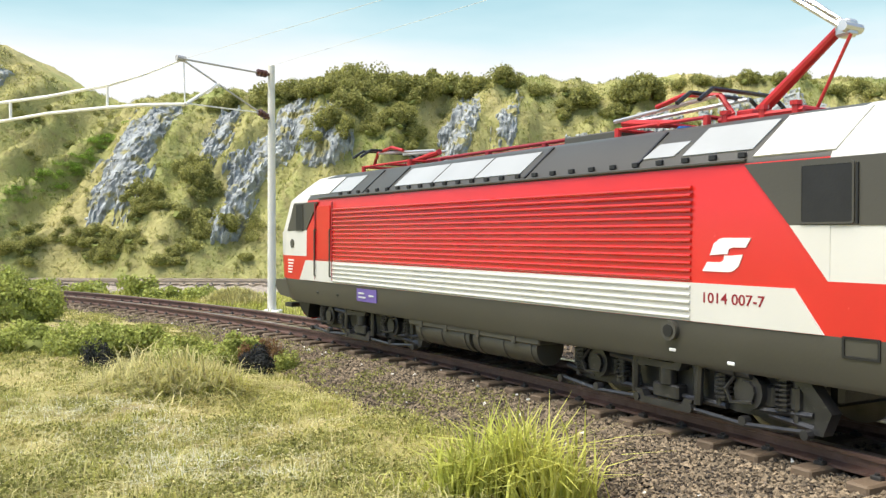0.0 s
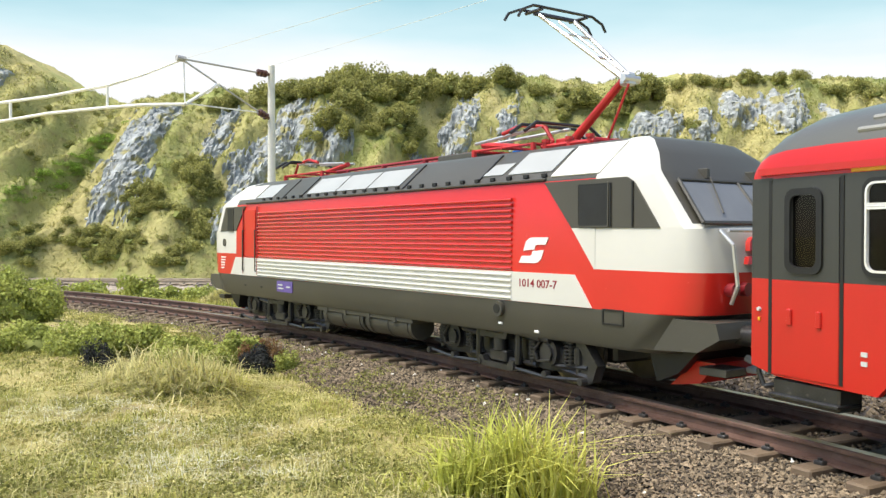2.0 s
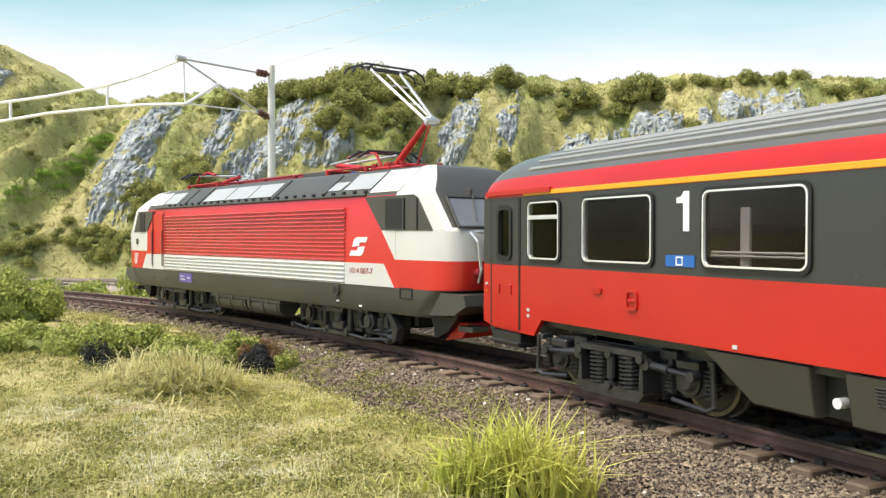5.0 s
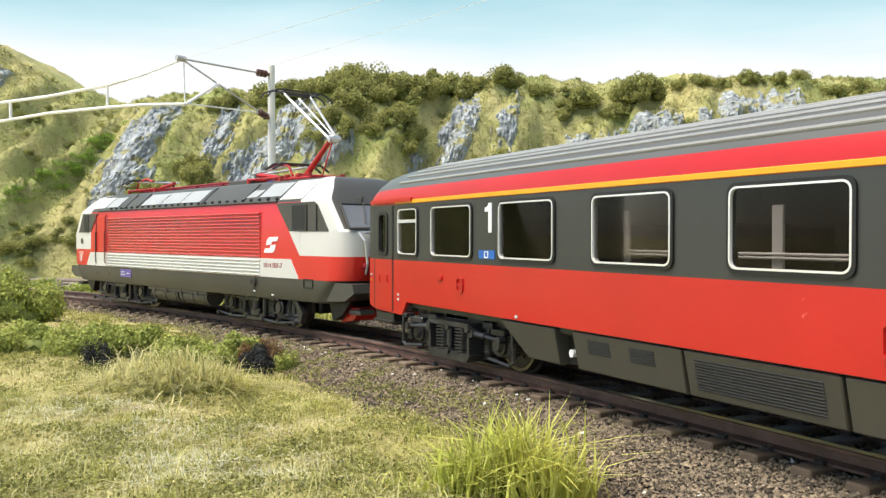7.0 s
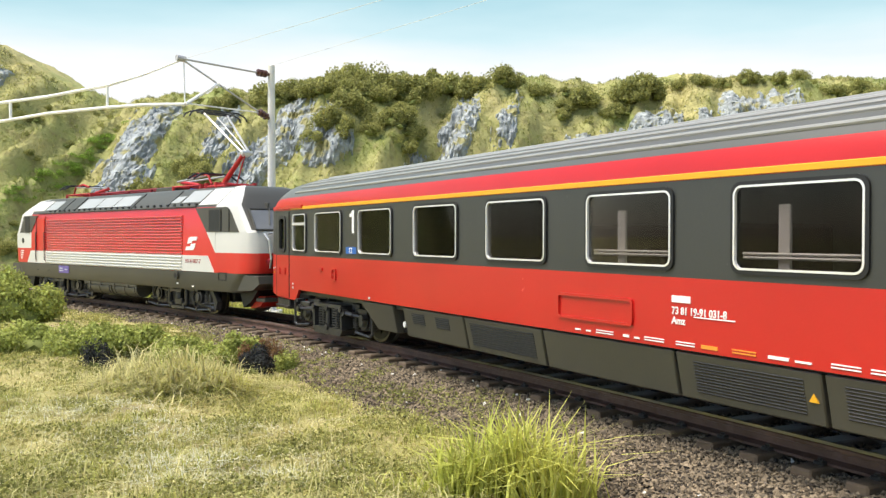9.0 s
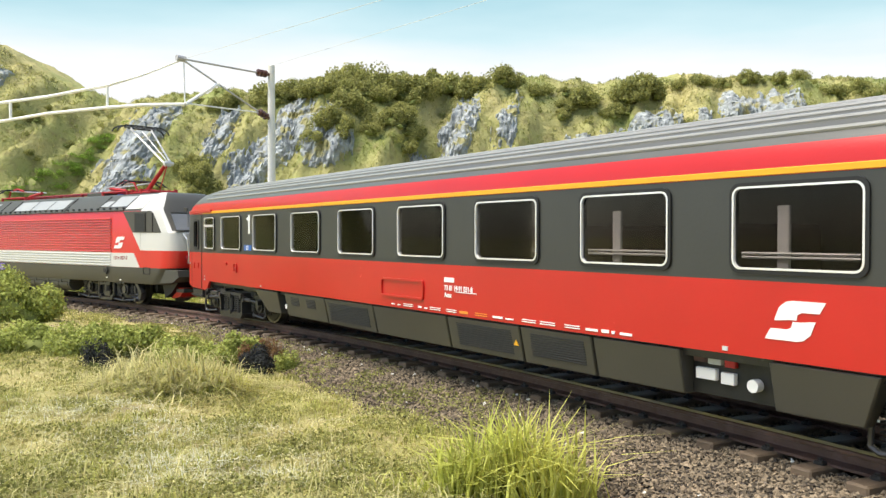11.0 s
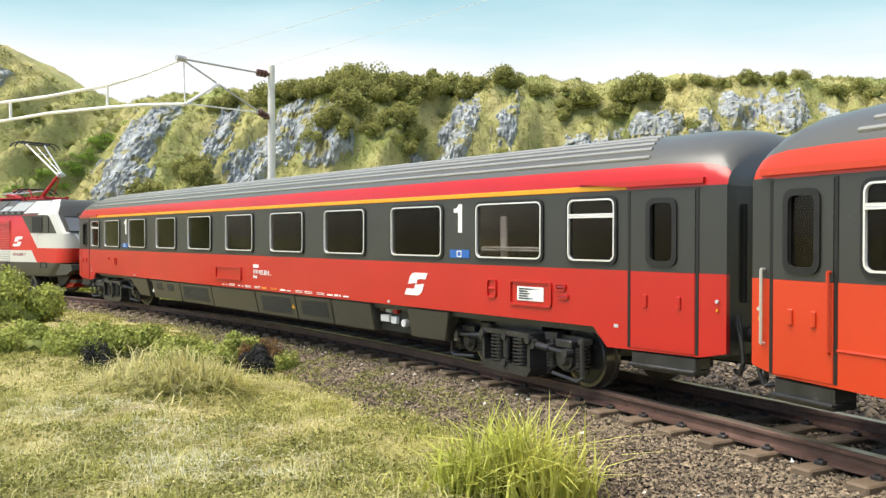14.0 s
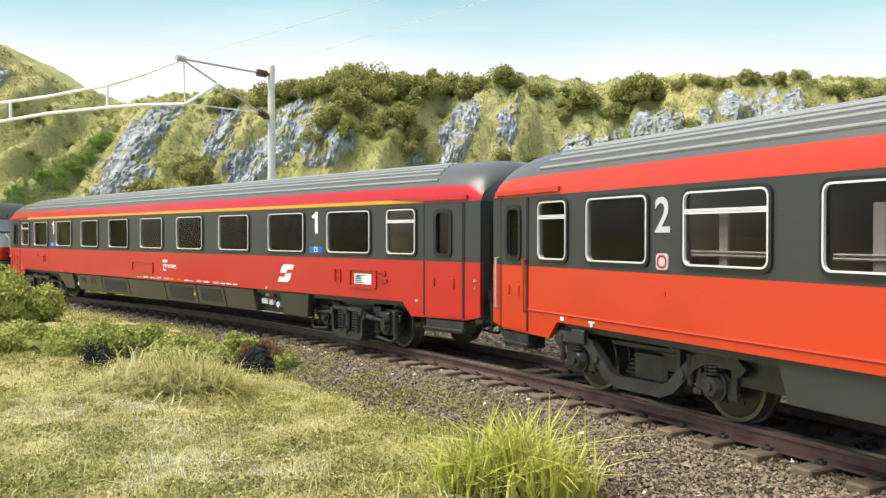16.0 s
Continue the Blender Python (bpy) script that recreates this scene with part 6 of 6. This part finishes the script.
# grass round the foreground
dry, straw, fresh = [], [], []
while len(dry) + len(straw) + len(fresh) < 120000:
    y = 7.5 + 27.0 * g.random() ** 1.7
    x = y * g.uniform(-0.56, 0.22) + g.uniform(-0.3, 0.3)
    s, off = side_of(x, y)
    limit = 2.35 - 0.75 * min(1.0, max(0.0, (s - 3) / 8)) + 0.45 * fbm(x * 0.7, y * 0.7, 8.0, 2)
    if off < limit or (off < limit + 0.7 and g.random() > (off - limit) / 0.7):
        continue
    patch = fbm(x * 0.45, y * 0.45, 14.0, 3)
    if fbm(x * 0.9, y * 0.9, 17.0, 3) < 0.04 and g.random() < 0.72:
        continue
    clump = fbm(x * 1.6, y * 1.6, 21.0, 2)
    length = g.uniform(0.03, 0.085) * (1.0 + 1.6 * max(0, clump) + 0.5 * max(0, patch))
    if clump > 0.15 and g.random() < 0.3:
        length *= 1.5
    spot = (x, y, ground_z(x, y) - 0.01, length)
    r = g.random()
    if patch > 0.08 and r < 0.55:
        fresh.append(spot)
    elif r < 0.42:
        straw.append(spot)
    else:
        dry.append(spot)
blades("grass", dry, M["grass"], "dry yellow-green static grass on the ground", "grass", 0.0075, 1.6, 3)
blades("grass", straw, M["straw"], "straw-coloured static grass on the ground", "grass", 0.0065, 2.0, 4)
blades("grass", fresh, M["green"], "patches of fresh green static grass", "grass", 0.0075, 1.4, 5)
# long straws lying flat
lying = []
while len(lying) < 9000:
    y = 8.0 + 14.0 * g.random() ** 1.5
    x = y * g.uniform(-0.54, 0.15)
    s, off = side_of(x, y)
    if off > 2.9:
        lying.append((x, y, ground_z(x, y) + 0.02, g.uniform(0.2, 0.5)))
blades("grass", lying, M["straw"], "long pale straws lying on the grass", "grass", 0.006, 6.0, 9)
tufts = []
while len(tufts) < 16000:
    y = 8.2 + 16.0 * g.random() ** 1.4
    x = y * g.uniform(-0.54, 0.12)
    s, off = side_of(x, y)
    if off < 2.7:
        continue
    z, high, wide = ground_z(x, y), g.uniform(0.06, 0.17), g.uniform(0.04, 0.16)
    for _ in range(int(g.integers(12, 34))):
        tufts.append((x + g.normal() * wide, y + g.normal() * wide, z, high * g.uniform(0.5, 1.0)))
blades("grass", tufts, M["tuft_green"], "small olive green grass tufts", "grass", 0.008, 1.2, 19)


def crumbs(name, places, size, material, label, category, seed):
    """Fine ground foam: many tiny tilted flakes; places: (x, y, z)."""
    q = np.random.default_rng(seed)
    c = np.asarray(places)
    n = len(c)
    u, w = q.normal(size=(n, 3)), q.normal(size=(n, 3))
    u /= np.linalg.norm(u, axis=1)[:, None]
    w /= np.linalg.norm(w, axis=1)[:, None]
    r = (size * q.uniform(0.5, 1.4, n))[:, None]
    v = np.stack([c - u * r, c + w * r, c + u * r, c - w * r], 1).reshape(-1, 3)
    return tagged(new(name, raw(name, v, [(4 * i, 4 * i + 1, 4 * i + 2, 4 * i + 3) for i in range(n)], material)), label, category, kind="stuff")


moss, edge, pale_wisp = [], [], []
while len(moss) < 60000:           # mossy cushions in the grass
    y = 8.0 + 22.0 * g.random() ** 1.5
    x = y * g.uniform(-0.55, 0.16)
    s, off = side_of(x, y)
    if off < 2.2 or fbm(x * 0.8, y * 0.8, 33.0, 3) < 0.12:
        continue
    r, z = g.uniform(0.06, 0.24), ground_z(x, y)
    for _ in range(int(g.integers(14, 40))):
        a, b = g.normal() * r, g.normal() * r
        moss.append((x + a, y + b, z + 0.02 + 0.5 * r * g.random()))
while len(edge) < 20000:           # turf crumbs strewn over the edge of the gravel
    s, off = g.uniform(-6, 26), 2.1 + g.normal() * 0.5
    (x, y), _a = line_at(s, off)
    if off < 1.15 or fbm(x * 0.9, y * 0.9, 41.0, 3) < -0.05:
        continue
    z = max(ground_z(x, y), float(np.interp(off, (1.05, 1.5, 2.1, 2.9, 3.3), (-0.285, -0.33, -0.47, -0.66, -0.66)))) + 0.03
    for _ in range(6):
        edge.append((x + g.normal() * 0.06, y + g.normal() * 0.06, z + g.uniform(0, 0.03)))
crumbs("moss", moss, 0.020, M["moss"], "olive green mossy cushions in the grass", "moss", 61)
crumbs("moss", edge, 0.018, M["moss"], "green turf crumbs strewn over the gravel edge", "moss", 62)
for cx, cy, w in ((-3.9, 12.2, 0.9), (-2.3, 9.9, 0.7), (-3.4, 10.8, 0.8), (-5.9, 13.6, 0.8)):
    for _ in range(900):
        x, y = cx + g.normal() * w, cy + g.normal() * w * 0.6
        pale_wisp.append((x, y, ground_z(x, y) + 0.03, g.uniform(0.08, 0.22)))
blades("grass", pale_wisp, M["wisp"], "bleached greyish wisps of dead grass", "grass", 0.005, 5.0, 63)
# behind the main track
back = []
while len(back) < 22000:
    x, y = g.uniform(-30, 8), g.uniform(24, 49)
    s, off = side_of(x, y)
    if off > (-6.0 if s < 9 else -2.9) or abs(y - (44.3 + 0.055 * (-10 - x))) < 2.6:
        continue
    back.append((x, y, -0.66 + 0.08 * fbm(x * 0.35, y * 0.35, 3.0, 2), g.uniform(0.15, 0.45)))
blades("grass", back, M["green"], "light green grass between the two tracks", "grass", 0.022, 0.8, 6)
hump = []
for k in range(2600):
    a, q = g.uniform(0, math.tau), g.random() ** 0.6
    hump.append((-8.6 + 1.5 * q * math.cos(a), 35.6 + 1.0 * q * math.sin(a), -0.66 + 0.55 * (1 - q * q), g.uniform(0.2, 0.4)))
blades("grass_hump", hump, M["straw"], "rounded hump of yellow grass behind the track", "grass tuft", 0.02, 1.6, 12)
# a heap of straw-like grass
heap = []
for k in range(5200):
    a, q = g.uniform(0, math.tau), g.random() ** 0.6
    x, y = -4.9 + 1.4 * q * math.cos(a), 15.5 + 0.95 * q * math.sin(a)
    heap.append((x, y, -0.60 + 0.38 * (1 - q * q) * g.uniform(0.3, 1.0), g.uniform(0.2, 0.42)))
blades("straw_tuft", heap, M["tall_green"], "mound of long pale straw-like grass", "grass tuft", 0.0085, 3.2, 7)
long_straw = []
for k in range(1700):
    a, q = g.uniform(0, math.tau), g.random() ** 0.5
    long_straw.append((-4.9 + 1.3 * q * math.cos(a), 15.3 + 0.85 * q * math.sin(a), -0.52 + 0.46 * (1 - q * q) * g.uniform(0.6, 1.0), g.uniform(0.35, 0.8)))
blades("straw_tuft", long_straw, M["straw"], "long loose straws over the mound", "grass tuft", 0.0105, 3.6, 17)
heap = [(x + g.normal() * 0.02, y, z, l * 0.8) for x, y, z, l in heap[:4200]]
blades("straw_tuft", heap, M["tall_green"], "green blades in the straw mound", "grass tuft", 0.0075, 2.6, 8)


def tall_tuft(x, y, r, n, length, seed, label):
    q = np.random.default_rng(seed)
    pts = [(x + r * q.normal() * 0.45, y + r * q.normal() * 0.35, -0.66, length * q.uniform(0.45, 1.0)) for _ in range(n)]
    return blades("grass_tuft", pts, M["tall_green"], label, "grass tuft", 0.015, 1.05, seed)


tall_tuft(0.78, 9.3, 0.60, 460, 1.35, 31, "tuft of long bright green grass at the edge of the gravel")
tall_tuft(0.30, 9.2, 0.42, 200, 1.0, 32, "tuft of long bright green grass at the edge of the gravel")
tall_tuft(1.15, 8.9, 0.45, 220, 0.95, 33, "tuft of long bright green grass at the edge of the gravel")
tall_tuft(-0.3, 9.3, 0.7, 140, 0.45, 34, "low tuft of bright green grass")


# ballast stones
def stones(name, spots, material, label):
    q = np.random.default_rng(21)
    n = len(spots)
    p = np.asarray(spots)
    axes = np.array([(1, 0, 0), (-1, 0, 0), (0, 1, 0), (0, -1, 0), (0, 0, 1), (0, 0, -1)], float)
    v = axes[None] * q.uniform(0.55, 1.25, (n, 6, 1)) + q.normal(size=(n, 6, 3)) * 0.22
    a = q.uniform(0, math.tau, n)
    c, s = np.cos(a)[:, None], np.sin(a)[:, None]
    v = np.stack([v[..., 0] * c - v[..., 1] * s, v[..., 0] * s + v[..., 1] * c, v[..., 2] * 0.8], -1)
    v = v * p[:, None, 3:4] + p[:, None, :3]
    tri = [(0, 2, 4), (2, 1, 4), (1, 3, 4), (3, 0, 4), (2, 0, 5), (1, 2, 5), (3, 1, 5), (0, 3, 5)]
    faces = [tuple(6 * i + k for k in t) for i in range(n) for t in tri]
    return tagged(new(name, raw(name, v.reshape(-1, 3), faces, material)), label, "gravel", kind="stuff")


BED_O, BED_Z = (-3.1, -2.2, -1.5, -1.1, 1.05, 1.5, 2.1, 2.9, 3.3), (-0.75, -0.5, -0.33, -0.285, -0.285, -0.33, -0.47, -0.66, -0.66)
spots = []
for count, s0, s1, o0, o1, r0, r1 in ((62000, -13, 4, 0.85, 3.1, 0.015, 0.034), (12000, -13, 6, -1.4, 0.85, 0.02, 0.04), (14000, 4, 18, 0.85, 3.0, 0.03, 0.055), (9000, 18, 45, 0.8, 3.0, 0.05, 0.085), (7000, 6, 45, -1.5, 0.85, 0.04, 0.07)):
    for _ in range(count):
        s, o = g.uniform(s0, s1), g.uniform(o0, o1)
        if o > 2.2 and g.random() < (o - 2.2) / 1.0:
            continue
        (x, y), _a = line_at(s, o)
        spots.append((x, y, np.interp(o, BED_O, BED_Z) + g.uniform(-0.005, 0.03), g.uniform(r0, r1)))
for _ in range(8000):
    s, o = g.uniform(-13, 9), g.uniform(-5.3, -1.5)
    (x, y), _a = line_at(s, o)
    spots.append((x, y, (-0.39 if o < -2.6 else -0.39 + 0.06 * (o + 2.6)) + g.uniform(0.0, 0.03), g.uniform(0.03, 0.055)))
stones("ballast_stones", spots, M["stone"], "loose brown and grey ballast stones beside the rails")
pale = []
for _ in range(130):
    s, o = g.uniform(-12, 20), g.uniform(0.9, 3.2)
    (x, y), _a = line_at(s, o)
    pale.append((x, y, np.interp(o, BED_O, BED_Z) + 0.03, g.uniform(0.02, 0.045)))
stones("pale_stones", pale, M["mast"], "scattered pale stones in the gravel")


# ---- what moves ----
def motions():
    times = [0.5 * k for k in range(33)]

    def chord(s, half):
        (a, _), (b, _) = line_at(s + half), line_at(s - half)
        m, e = (a + b) / 2, a - b
        return m, math.degrees(math.atan2(e.y, e.x))

    for vehicle, offset, half in ((LOCO, 0.0, 4.5), (COACH_1, -22.926, 9.5), (COACH_2, -50.691, 9.5)):
        rows = []
        for t in times:
            m, a = chord(run(t) + offset, half)
            rows.append((t, pose(m.x * S, m.y * S, 0, 0, 0, a)))
        walk(vehicle, rows)
    for bogie, x, offset, half in BOGIES:
        half = max(half, 4.5)
        rows = []
        for t in times:
            _, a = chord(run(t) + offset, half)
            _, b = chord(run(t) + offset + x, 1.3)
            rows.append((t, pose(x * S, 0, 0, 0, 0, b - a)))
        walk(bogie, rows)
    steps = [k * 0.2 for k in range(81)]
    for wheel, x, r in WHEELS:
        walk(wheel, [(t, pose(x * S, 0, r * S) @ Matrix.Rotation((run(t) - run(0)) / r, 4, "Y")) for t in steps])


motions()
